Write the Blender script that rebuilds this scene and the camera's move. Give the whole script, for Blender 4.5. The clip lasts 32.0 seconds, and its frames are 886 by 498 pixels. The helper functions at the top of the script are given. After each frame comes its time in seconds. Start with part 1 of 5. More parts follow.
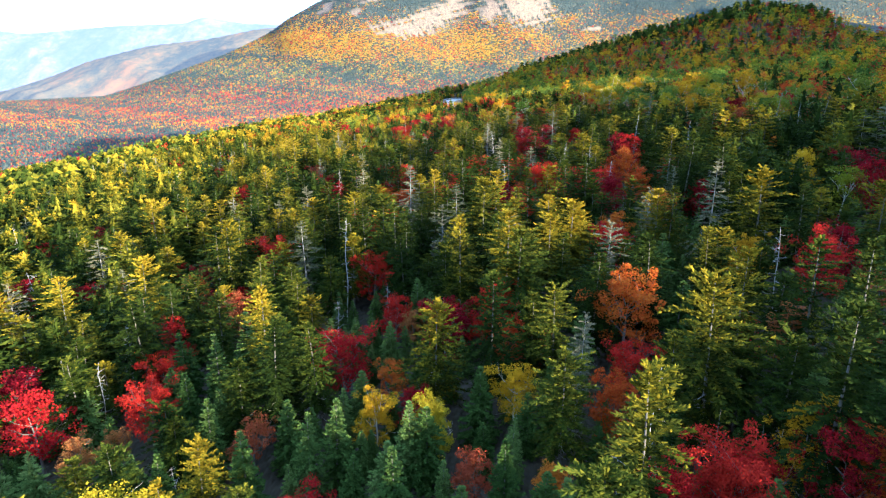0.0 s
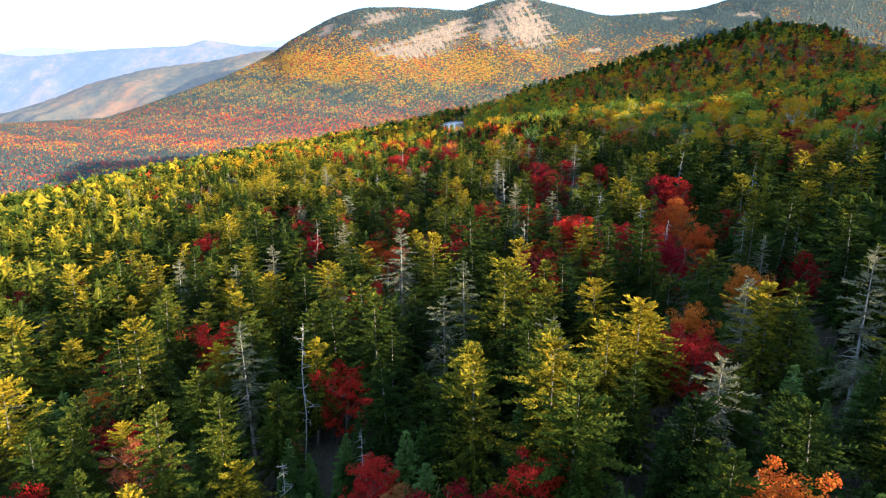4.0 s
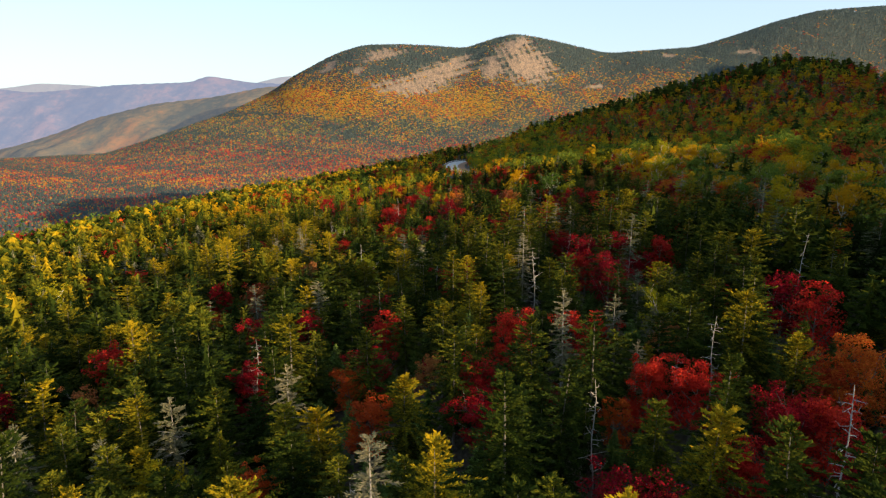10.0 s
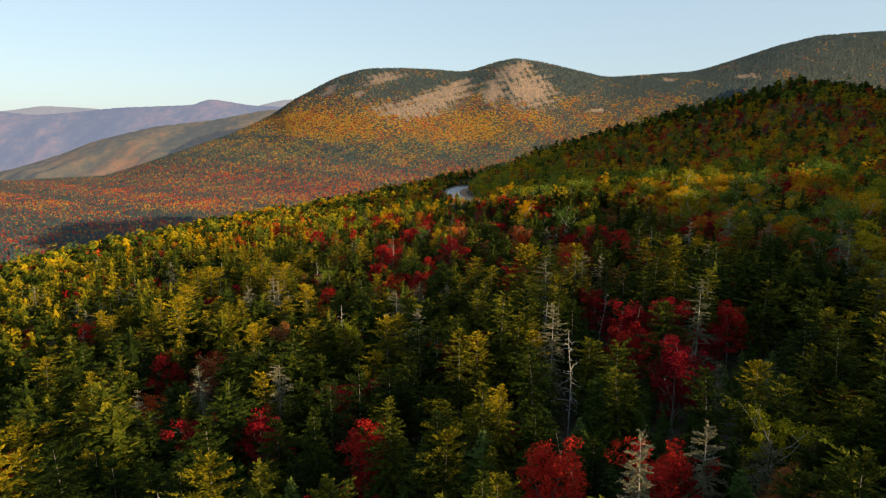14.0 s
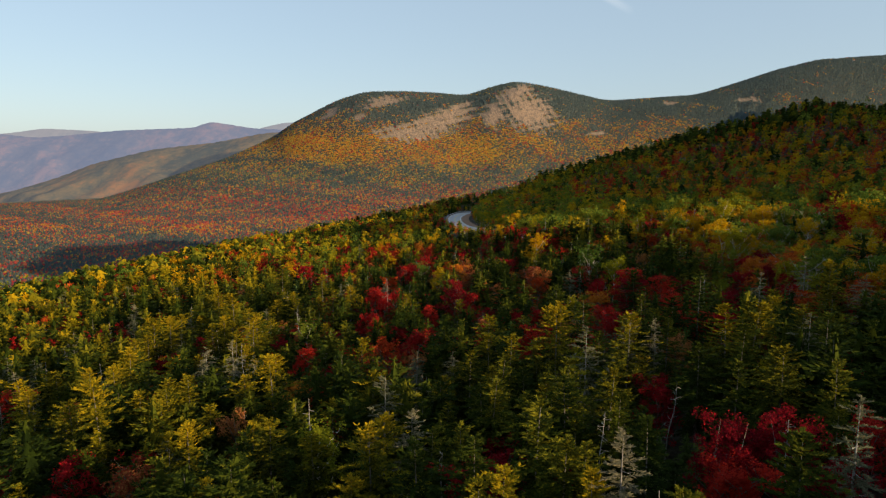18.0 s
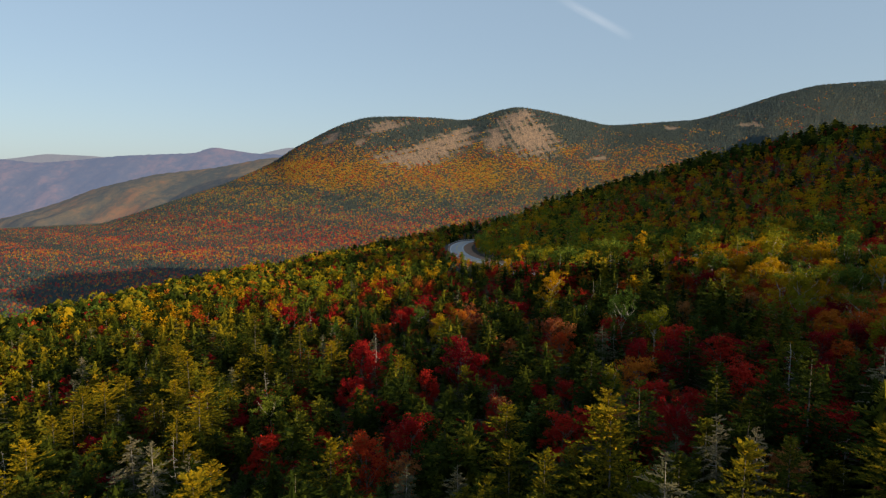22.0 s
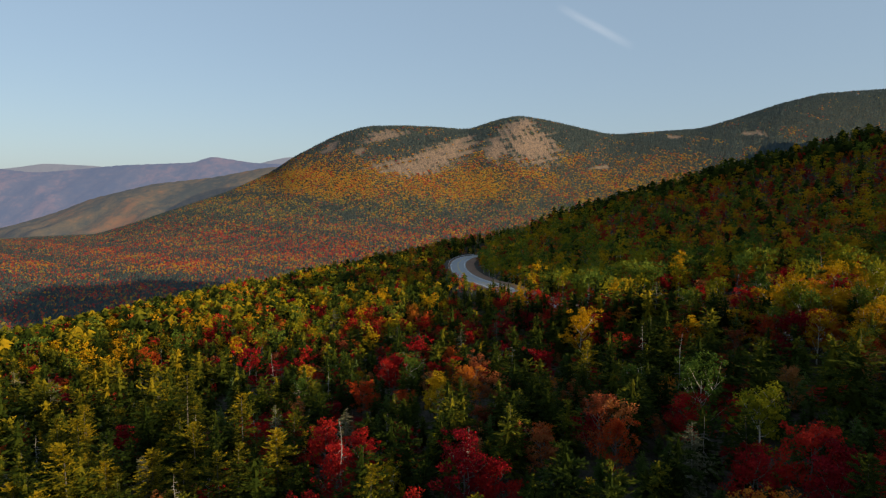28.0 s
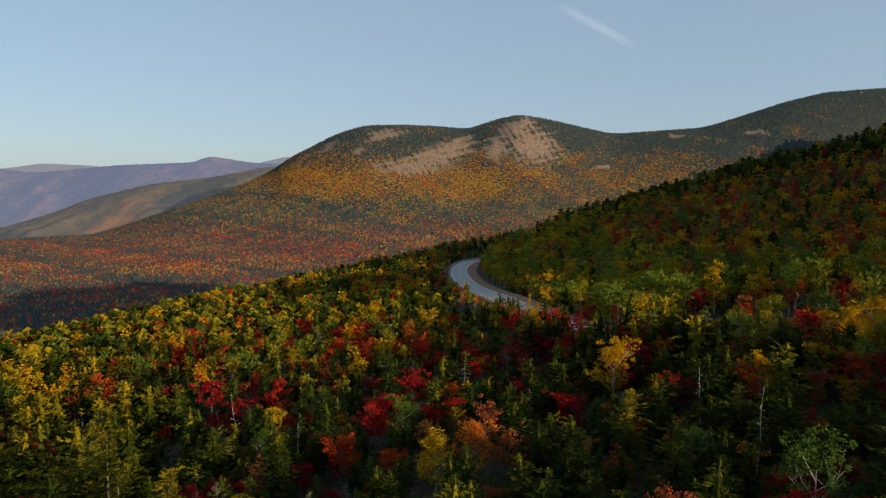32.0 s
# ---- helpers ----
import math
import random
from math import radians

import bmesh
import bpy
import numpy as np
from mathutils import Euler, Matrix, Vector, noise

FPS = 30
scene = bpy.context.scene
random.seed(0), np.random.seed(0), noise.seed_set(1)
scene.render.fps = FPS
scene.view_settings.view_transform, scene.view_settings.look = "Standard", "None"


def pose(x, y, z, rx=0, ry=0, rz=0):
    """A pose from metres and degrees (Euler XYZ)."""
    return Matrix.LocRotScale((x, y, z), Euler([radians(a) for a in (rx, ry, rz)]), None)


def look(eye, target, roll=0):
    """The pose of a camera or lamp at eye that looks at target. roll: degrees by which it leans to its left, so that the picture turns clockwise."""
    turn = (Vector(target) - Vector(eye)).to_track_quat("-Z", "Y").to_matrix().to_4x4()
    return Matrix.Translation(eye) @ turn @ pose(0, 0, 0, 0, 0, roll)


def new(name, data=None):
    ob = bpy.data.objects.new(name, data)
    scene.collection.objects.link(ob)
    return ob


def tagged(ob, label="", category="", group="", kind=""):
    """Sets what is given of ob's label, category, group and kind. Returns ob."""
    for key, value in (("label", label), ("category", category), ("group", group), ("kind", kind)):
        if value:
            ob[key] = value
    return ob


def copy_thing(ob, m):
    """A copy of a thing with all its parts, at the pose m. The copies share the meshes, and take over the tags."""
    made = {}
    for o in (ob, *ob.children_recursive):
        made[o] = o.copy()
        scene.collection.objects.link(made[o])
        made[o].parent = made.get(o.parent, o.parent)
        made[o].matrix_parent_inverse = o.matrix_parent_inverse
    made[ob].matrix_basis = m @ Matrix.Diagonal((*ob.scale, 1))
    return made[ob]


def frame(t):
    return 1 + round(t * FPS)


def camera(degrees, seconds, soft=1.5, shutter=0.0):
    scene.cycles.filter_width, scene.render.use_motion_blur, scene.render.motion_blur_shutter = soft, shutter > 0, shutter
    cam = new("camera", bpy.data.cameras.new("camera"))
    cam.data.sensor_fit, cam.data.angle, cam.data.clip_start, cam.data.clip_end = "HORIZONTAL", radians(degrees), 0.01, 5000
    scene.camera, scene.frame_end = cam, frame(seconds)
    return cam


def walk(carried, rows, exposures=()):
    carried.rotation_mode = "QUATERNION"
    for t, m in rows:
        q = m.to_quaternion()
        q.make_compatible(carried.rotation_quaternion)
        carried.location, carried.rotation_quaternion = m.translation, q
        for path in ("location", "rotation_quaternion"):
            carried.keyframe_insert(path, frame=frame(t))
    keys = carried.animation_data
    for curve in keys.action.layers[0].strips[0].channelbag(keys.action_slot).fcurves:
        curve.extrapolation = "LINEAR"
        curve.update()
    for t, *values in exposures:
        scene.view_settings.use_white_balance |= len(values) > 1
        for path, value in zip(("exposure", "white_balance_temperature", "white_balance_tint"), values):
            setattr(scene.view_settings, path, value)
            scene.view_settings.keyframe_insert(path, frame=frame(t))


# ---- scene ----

# ---------------------------------------------------------------- camera
cam = camera(70, 32.0, soft=1.3)
# seconds, x, y, z, tilt, heading, roll
ROWS = [
    (0.0, -0.00, 0.00, -0.00, -16.773, 0.440, -0.006),
    (1.0, 0.01, 5.76, 0.23, -16.280, 0.420, -0.061),
    (2.0, 0.04, 11.49, 0.37, -15.904, 0.409, -0.112),
    (3.0, 0.06, 17.20, 0.50, -15.485, 0.391, -0.125),
    (4.0, 0.07, 22.92, 0.67, -14.995, 0.373, -0.116),
    (5.0, 0.04, 28.63, 0.88, -14.474, 0.357, -0.109),
    (6.0, 0.01, 34.31, 1.09, -13.951, 0.344, -0.109),
    (7.0, -0.05, 39.91, 1.31, -13.438, 0.327, -0.114),
    (8.0, -0.12, 45.43, 1.51, -12.935, 0.302, -0.114),
    (9.0, -0.18, 50.87, 1.66, -12.438, 0.275, -0.099),
    (10.0, -0.21, 56.23, 1.79, -11.938, 0.262, -0.072),
    (11.0, -0.20, 61.55, 1.94, -11.435, 0.256, -0.041),
    (12.0, -0.20, 66.89, 2.14, -10.929, 0.245, -0.008),
    (13.0, -0.23, 72.28, 2.36, -10.425, 0.227, 0.023),
    (14.0, -0.30, 77.72, 2.58, -9.933, 0.216, 0.049),
    (15.0, -0.40, 83.19, 2.78, -9.441, 0.221, 0.067),
    (16.0, -0.52, 88.71, 2.97, -8.945, 0.221, 0.083),
    (17.0, -0.64, 94.26, 3.15, -8.445, 0.218, 0.100),
    (18.0, -0.78, 99.88, 3.34, -7.929, 0.208, 0.107),
    (19.0, -0.81, 105.56, 3.55, -7.377, 0.175, 0.104),
    (20.0, -0.78, 111.27, 3.75, -6.815, 0.125, 0.081),
    (21.0, -0.72, 116.98, 3.92, -6.266, 0.095, 0.062),
    (22.0, -0.62, 122.65, 4.08, -5.720, 0.085, 0.068),
    (23.0, -0.51, 128.28, 4.22, -5.209, 0.072, 0.087),
    (24.0, -0.43, 133.87, 4.30, -4.926, 0.048, 0.090),
    (25.0, -0.36, 139.44, 4.34, -4.887, 0.045, 0.067),
    (26.0, -0.31, 145.04, 4.42, -4.878, 0.049, 0.045),
    (27.0, -0.29, 150.68, 4.53, -4.875, 0.047, 0.030),
    (28.0, -0.28, 156.35, 4.67, -4.879, 0.047, 0.020),
    (29.0, -0.26, 162.06, 4.80, -4.883, 0.056, 0.014),
    (30.0, -0.25, 167.78, 4.93, -4.888, 0.060, 0.009),
    (31.0, -0.23, 173.49, 5.03, -4.891, 0.056, 0.003),
    (32.0, -0.20, 179.20, 5.13, -4.899, 0.041, 0.003),
]


def aim(x, y, z, tilt, heading, roll):
    p, h = radians(tilt), radians(heading)
    way = Vector((math.sin(h) * math.cos(p), math.cos(h) * math.cos(p), math.sin(p)))
    eye = Vector((x, y, z))
    return look(eye, eye + way * 10, roll)


walk(cam, [(t, aim(*row)) for t, *row in ROWS],
     exposures=[(0, 2.86, 5250, 9), (2, 2.7, 5400, 9), (6, 2.1, 5950, 10), (9, 1.57, 6900, 12), (13, 1.15, 7400, 12), (19, 0.82, 7200, 12), (23, 0.57, 6900, 12), (32, 0.52, 6850, 12)])

# ---------------------------------------------------------------- sky and sun
SUN_ELEVATION, SUN_AZIMUTH = 14.2, 124.0     # degrees; azimuth clockwise from the flight direction (+y)
world = bpy.data.worlds.new("sky")
scene.world = world
world.use_nodes = True
wn, wl = world.node_tree.nodes, world.node_tree.links
sky = wn.new("ShaderNodeTexSky")
sky.sky_type = "NISHITA"
sky.sun_disc = False
sky.sun_elevation = radians(SUN_ELEVATION)
sky.sun_rotation = radians(SUN_AZIMUTH)
sky.altitude = 600
sky.air_density, sky.dust_density, sky.ozone_density = 1.0, 1.9, 1.7
wn["Background"].inputs["Strength"].default_value = 0.112
# thin high haze evens the sky out
veil = wn.new("ShaderNodeMix")
veil.data_type = "RGBA"
veil.inputs[0].default_value = 0.62
veil.inputs[7].default_value = (2.1, 2.95, 3.9, 1)
wl.new(sky.outputs["Color"], veil.inputs[6])
wl.new(veil.outputs[2], wn["Background"].inputs["Color"])

sun_data = bpy.data.lights.new("sun", "SUN")
sun_data.energy, sun_data.angle, sun_data.color = 5.0, radians(0.6), (1.0, 0.80, 0.51)
sun = new("sun", sun_data)
ea, aa = radians(SUN_ELEVATION), radians(SUN_AZIMUTH)
to_sun = Vector((math.sin(aa) * math.cos(ea), math.cos(aa) * math.cos(ea), math.sin(ea)))
sun.matrix_world = look(to_sun * 500, (0, 0, 0))


# ---------------------------------------------------------------- materials
def material(name):
    m = bpy.data.materials.new(name)
    m.use_nodes = True
    m.node_tree.nodes.clear()
    return m, m.node_tree.nodes, m.node_tree.links


def ramp(nodes, stops):
    r = nodes.new("ShaderNodeValToRGB")
    els = r.color_ramp.elements
    while len(els) < len(stops):
        els.new(0.5)
    for e, (p, c) in zip(els, stops):
        e.position, e.color = p, (*c, 1)
    return r


def noise_node(nodes, links, scale, detail=3.0, coord=None, rough=0.55):
    n = nodes.new("ShaderNodeTexNoise")
    n.inputs["Scale"].default_value, n.inputs["Detail"].default_value = scale, detail
    n.inputs["Roughness"].default_value = rough
    if coord:
        links.new(coord, n.inputs["Vector"])
    return n


def maths(nodes, links, op, a, b=None):
    n = nodes.new("ShaderNodeMath")
    n.operation = op
    for slot, v in zip(n.inputs, (a, b)):
        if v is None:
            continue
        if isinstance(v, (int, float)):
            slot.default_value = v
        else:
            links.new(v, slot)
    return n.outputs[0]


def mix_colour(nodes, links, blend, fac, a, b):
    n = nodes.new("ShaderNodeMix")
    n.data_type, n.blend_type = "RGBA", blend
    for slot, v in zip((n.inputs[0], n.inputs[6], n.inputs[7]), (fac, a, b)):
        if isinstance(v, (int, float)):
            slot.default_value = v
        elif isinstance(v, tuple):
            slot.default_value = (*v, 1)
        else:
            links.new(v, slot)
    return n.outputs[2]


def foliage(name, stops, through_light=0.25, rough=0.7, patch=0.6, top=0.0):
    """Leaves: tone by tree (object random plus the tree's own 'tone' in joined woods), mottled at two scales; top: how
    far the crown is painted lighter towards its tip, as if sunlit.
    """
    m, n, l = material(name)
    geo, info = n.new("ShaderNodeNewGeometry"), n.new("ShaderNodeObjectInfo")
    att = n.new("ShaderNodeAttribute")
    att.attribute_name = "tone"
    tone = maths(n, l, "FRACT", maths(n, l, "ADD", info.outputs["Random"], att.outputs["Fac"]))
    wide = noise_node(n, l, 0.55, 2.0, geo.outputs["Position"])
    isle = maths(n, l, "MULTIPLY_ADD", geo.outputs["Random Per Island"], 0.5)
    n_ = isle.node
    n_.inputs[2].default_value = -0.25
    shift = maths(n, l, "MULTIPLY", maths(n, l, "SUBTRACT", wide.outputs["Fac"], 0.5), patch)
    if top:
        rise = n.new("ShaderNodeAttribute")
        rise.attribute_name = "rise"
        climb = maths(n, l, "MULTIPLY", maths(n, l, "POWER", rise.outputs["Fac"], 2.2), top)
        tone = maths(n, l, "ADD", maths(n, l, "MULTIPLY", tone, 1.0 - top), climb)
    place = maths(n, l, "ADD", maths(n, l, "ADD", tone, shift), isle)
    r = ramp(n, stops)
    l.new(place, r.inputs["Fac"])
    fine = noise_node(n, l, 9.0, 2.0, geo.outputs["Position"])
    value = n.new("ShaderNodeHueSaturation")
    l.new(maths(n, l, "MULTIPLY_ADD", fine.outputs["Fac"], 0.9), value.inputs["Value"])
    value.inputs["Value"].links[0].from_node.inputs[2].default_value = 0.55
    l.new(r.outputs["Color"], value.inputs["Color"])
    bsdf, thin, mixer, out = n.new("ShaderNodeBsdfPrincipled"), n.new("ShaderNodeBsdfTranslucent"), n.new("ShaderNodeMixShader"), n.new("ShaderNodeOutputMaterial")
    bsdf.inputs["Roughness"].default_value = rough
    bsdf.inputs["Specular IOR Level"].default_value = 0.015
    l.new(value.outputs["Color"], bsdf.inputs["Base Color"])
    l.new(value.outputs["Color"], thin.inputs["Color"])
    mixer.inputs[0].default_value = through_light
    l.new(bsdf.outputs[0], mixer.inputs[1])
    l.new(thin.outputs[0], mixer.inputs[2])
    l.new(mixer.outputs[0], out.inputs["Surface"])
    return m


def solid(name, stops, scale, rough=0.8, bump=0.0, stretch=None, detail=5.0):
    """Rock, bark, earth, asphalt: noise-coloured with relief."""
    m, n, l = material(name)
    tex = n.new("ShaderNodeTexCoord")
    coord = tex.outputs["Object"]
    if stretch:
        mp = n.new("ShaderNodeMapping")
        mp.inputs["Scale"].default_value = stretch
        l.new(coord, mp.inputs["Vector"])
        coord = mp.outputs["Vector"]
    a, b = noise_node(n, l, scale, detail, coord), noise_node(n, l, scale * 0.13, 2.0, coord)
    fac = maths(n, l, "ADD", maths(n, l, "MULTIPLY", a.outputs["Fac"], 0.6), maths(n, l, "MULTIPLY", b.outputs["Fac"], 0.4))
    r = ramp(n, stops)
    l.new(fac, r.inputs["Fac"])
    bsdf, out = n.new("ShaderNodeBsdfPrincipled"), n.new("ShaderNodeOutputMaterial")
    l.new(r.outputs["Color"], bsdf.inputs["Base Color"])
    bsdf.inputs["Roughness"].default_value = rough
    if bump:
        bp = n.new("ShaderNodeBump")
        bp.inputs["Strength"].default_value = bump
        l.new(a.outputs["Fac"], bp.inputs["Height"])
        l.new(bp.outputs["Normal"], bsdf.inputs["Normal"])
    l.new(bsdf.outputs[0], out.inputs["Surface"])
    return m


M = {
    # conifers with top set have sunlit crown tips painted into their colour
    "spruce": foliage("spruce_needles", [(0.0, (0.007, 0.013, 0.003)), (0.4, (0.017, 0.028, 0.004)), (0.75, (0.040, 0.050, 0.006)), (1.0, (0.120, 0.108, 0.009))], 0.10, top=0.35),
    # spruce once more, warm low sun put into its yellow top
    "golden": foliage("sunlit_needles", [(0.0, (0.010, 0.017, 0.003)), (0.35, (0.036, 0.042, 0.005)), (0.68, (0.135, 0.112, 0.007)), (1.0, (0.28, 0.180, 0.009))], 0.15, top=0.6),
    "fir": foliage("fir_needles", [(0.0, (0.022, 0.044, 0.009)), (0.5, (0.056, 0.094, 0.020)), (1.0, (0.125, 0.170, 0.045))], 0.15, top=0.3),
    "lichen": foliage("lichen_needles", [(0.0, (0.060, 0.068, 0.036)), (0.5, (0.105, 0.105, 0.062)), (1.0, (0.18, 0.155, 0.095))], top=0.3),
    "crimson": foliage("crimson_leaves", [(0.0, (0.13, 0.006, 0.012)), (0.5, (0.28, 0.011, 0.014)), (1.0, (0.44, 0.030, 0.016))], 0.35),
    "orange": foliage("orange_leaves", [(0.0, (0.34, 0.035, 0.012)), (0.5, (0.44, 0.085, 0.015)), (1.0, (0.48, 0.17, 0.02))], 0.35),
    "brown": foliage("rust_leaves", [(0.0, (0.20, 0.040, 0.018)), (0.5, (0.28, 0.075, 0.028)), (1.0, (0.32, 0.14, 0.04))], 0.3),
    "yellow": foliage("yellow_leaves", [(0.0, (0.32, 0.16, 0.008)), (0.5, (0.44, 0.235, 0.008)), (1.0, (0.46, 0.29, 0.012))], 0.35),
    "lime": foliage("lime_leaves", [(0.0, (0.12, 0.14, 0.012)), (0.5, (0.23, 0.21, 0.012)), (1.0, (0.36, 0.26, 0.012))], 0.35),
    "green": foliage("green_leaves", [(0.0, (0.040, 0.078, 0.014)), (0.5, (0.085, 0.135, 0.020)), (1.0, (0.18, 0.195, 0.022))], 0.3),
    "bark": solid("grey_bark", [(0.3, (0.06, 0.053, 0.045)), (0.7, (0.15, 0.135, 0.115))], 5.0, 0.9, 0.4, (1, 1, 0.25)),
    "deadwood": solid("bleached_wood", [(0.3, (0.13, 0.12, 0.11)), (0.7, (0.29, 0.27, 0.245))], 6.0, 0.85, 0.3, (1, 1, 0.2)),
    "birch": solid("pale_bark", [(0.35, (0.22, 0.19, 0.16)), (0.6, (0.50, 0.46, 0.40))], 4.0, 0.8, 0.2, (1, 1, 0.4)),
    "asphalt": solid("asphalt", [(0.3, (0.15, 0.157, 0.165)), (0.7, (0.22, 0.228, 0.235))], 3.0, 0.5, 0.1),
    "white_line": solid("white_road_paint", [(0.3, (0.55, 0.55, 0.53)), (0.7, (0.78, 0.78, 0.76))], 4.0, 0.6),
    "yellow_line": solid("yellow_road_paint", [(0.3, (0.50, 0.32, 0.05)), (0.7, (0.66, 0.42, 0.06))], 4.0, 0.6),
    "steel": solid("galvanised_steel", [(0.3, (0.35, 0.36, 0.37)), (0.7, (0.5, 0.5, 0.5))], 3.0, 0.45),
    "sign": solid("sign_yellow", [(0.3, (0.75, 0.36, 0.01)), (0.7, (0.80, 0.42, 0.01))], 2.0, 0.5),
    "litter": solid("earth_under_leaf_litter", [(0.3, (0.055, 0.026, 0.015)), (0.55, (0.11, 0.048, 0.026)), (0.75, (0.07, 0.06, 0.022))], 0.8, 0.95, 0.5),
    "earth": solid("roadside_earth", [(0.3, (0.13, 0.060, 0.032)), (0.55, (0.21, 0.105, 0.055)), (0.75, (0.13, 0.11, 0.04))], 0.8, 0.95, 0.5),
}

# ---------------------------------------------------------------- the lie of the land
# canopy height as a smooth polynomial of place, metres relative to the start of the flight
POLY = (-22.215, -6.561, -1.021, 2.229, 0.219, 15.86, -1.511, 0.944, 1.855, -0.997, -0.152, 3.536, -0.548, -0.323, 0.082)
TREE = 8.0            # usual height of the canopy over the ground
VALLEY = -140.0
EYE_Y, EYE_Z, F, HORIZON = 179.2, 5.1, 1120.0, 345.0
ROAD = [(120, 240, -13.0), (86, 256, -18.0), (58, 272, -21.5), (38, 293, -23.0), (27, 316, -23.8), (21, 340, -24.6), (17, 368, -26.0),
        (12.5, 400, -28.5), (9.0, 435, -30.5), (7.5, 470, -31.5), (9.5, 505, -32.0), (17, 535, -32.5), (34, 560, -34), (55, 575, -36)]


def softplus(v, k):
    return np.logaddexp(0, v / k) * k


def smooth_max(a, b, k):
    return b + softplus(a - b, k)


def catmull(points, per):
    p = np.array(points, float)
    p = np.vstack([2 * p[0] - p[1], p, 2 * p[-1] - p[-2]])
    out = []
    for i in range(1, len(p) - 2):
        for u in np.arange(per) / per:
            a, b, c, d = p[i - 1:i + 3]
            out.append(0.5 * (2 * b + (c - a) * u + (2 * a - 5 * b + 4 * c - d) * u * u + (3 * b - a - 3 * c + d) * u ** 3))
    out.append(p[-2])
    return np.array(out)


ROAD_LINE = catmull(ROAD, 12)


def road_side(x, y):
    """Signed distance from the road's middle: positive on its uphill side."""
    d, i = np.full(np.shape(x), 1e9), np.zeros(np.shape(x), int)
    for k, a in enumerate(ROAD_LINE):
        e = np.hypot(x - a[0], y - a[1])
        i = np.where(e < d, k, i)
        d = np.minimum(d, e)
    g = np.gradient(ROAD_LINE, axis=0)[i]
    off = (x - ROAD_LINE[i, 0]) * g[..., 1] - (y - ROAD_LINE[i, 1]) * g[..., 0]
    return d * np.sign(off)


def road_near(x, y):
    """Distance to the road's middle, and the road's height there."""
    x, y = np.asarray(x, float), np.asarray(y, float)
    best, z = np.full(x.shape, 1e9), np.zeros(x.shape)
    for a in ROAD_LINE:
        d = np.hypot(x - a[0], y - a[1])
        z = np.where(d < best, a[2], z)
        best = np.minimum(best, d)
    return best, z


def crest(x):
    return 592.0 - 0.26 * np.maximum(x, 0) + 0.0 * x


def beyond(x, y):
    """Metres past the brow of the home slope (negative on it)."""
    left = (-172 + 0.55 * (y - 420) - x) * 0.876
    front = y - crest(x)
    return np.maximum(left, front), left, front


RIDGE_PX = (-700, -200, 0, 200, 400, 480, 520, 600, 650, 720, 780, 830, 880, 920, 980, 1080, 1240, 1300, 1380, 1450, 1568, 1900, 2600)
RIDGE_PY = (560, 505, 462, 405, 340, 305, 278, 238, 224, 223, 226, 230, 213, 205, 216, 239, 228, 210, 184, 167, 159, 150, 200)
RIDGE_D = (1500, 1750, 1950, 2200, 2400, 2480, 2500, 2550, 2560, 2580, 2600, 2620, 2640, 2660, 2680, 2700, 2720, 2750, 2800, 2850, 2900, 2950, 3000)


def along(u, table):
    """A table over the view's azimuth, softened."""
    return sum(np.interp(u + o, RIDGE_PX, table) for o in (-14, -7, 0, 7, 14)) / 5


def wave(x, y, s, seed=0.0):
    return (np.sin(x / s + seed) * np.sin(y / s * 1.13 + 1.7 * seed + 0.6) + 0.6 * np.sin((x * 0.7 + y * 0.8) / s * 1.9 + seed * 2.1)
            + 0.4 * np.sin((x * 0.9 - y * 0.6) / s * 3.3 + seed)) / 2.0


def mountain(x, y):
    d = np.maximum(y - EYE_Y, 200.0)
    u = 784 + F * x / d
    top_d = along(u, RIDGE_D)
    top = EYE_Z + (HORIZON - along(u, RIDGE_PY)) / F * top_d - 4
    foot = top_d - 1380
    s = np.clip((d - foot) / (top_d - foot), 0, 1)
    lift = 0.55 * s ** 1.4 + 0.45 * (np.clip((s - 0.4) / 0.6, 0, 1) ** 2 * (3 - 2 * np.clip((s - 0.4) / 0.6, 0, 1)))
    z = VALLEY + (top - VALLEY) * lift
    z = z + 9 * wave(x, y, 120, 0.4) * s * (1 - s) * 4 + 3.5 * wave(x, y, 37, 2.0) * np.minimum(1, (1 - s) * 6) * s
    z = np.where(d > top_d, top - 0.35 * (d - top_d), z)
    inside = np.clip((y - EYE_Y - 500) / 400, 0, 1)
    return np.where(y > EYE_Y + 400, VALLEY + (np.maximum(z, VALLEY) - VALLEY) * inside, VALLEY)


def canopy(x, y):
    u = np.clip(x, -200, 170 + 0.4 * np.clip(y - 180, 0, 200)) / 100
    v = (np.clip(y, -20, 640) - 250) / 200
    terms = [u ** i * v ** j for i in range(5) for j in range(5) if i + j <= 4]
    return sum(c * t for c, t in zip(POLY, terms))


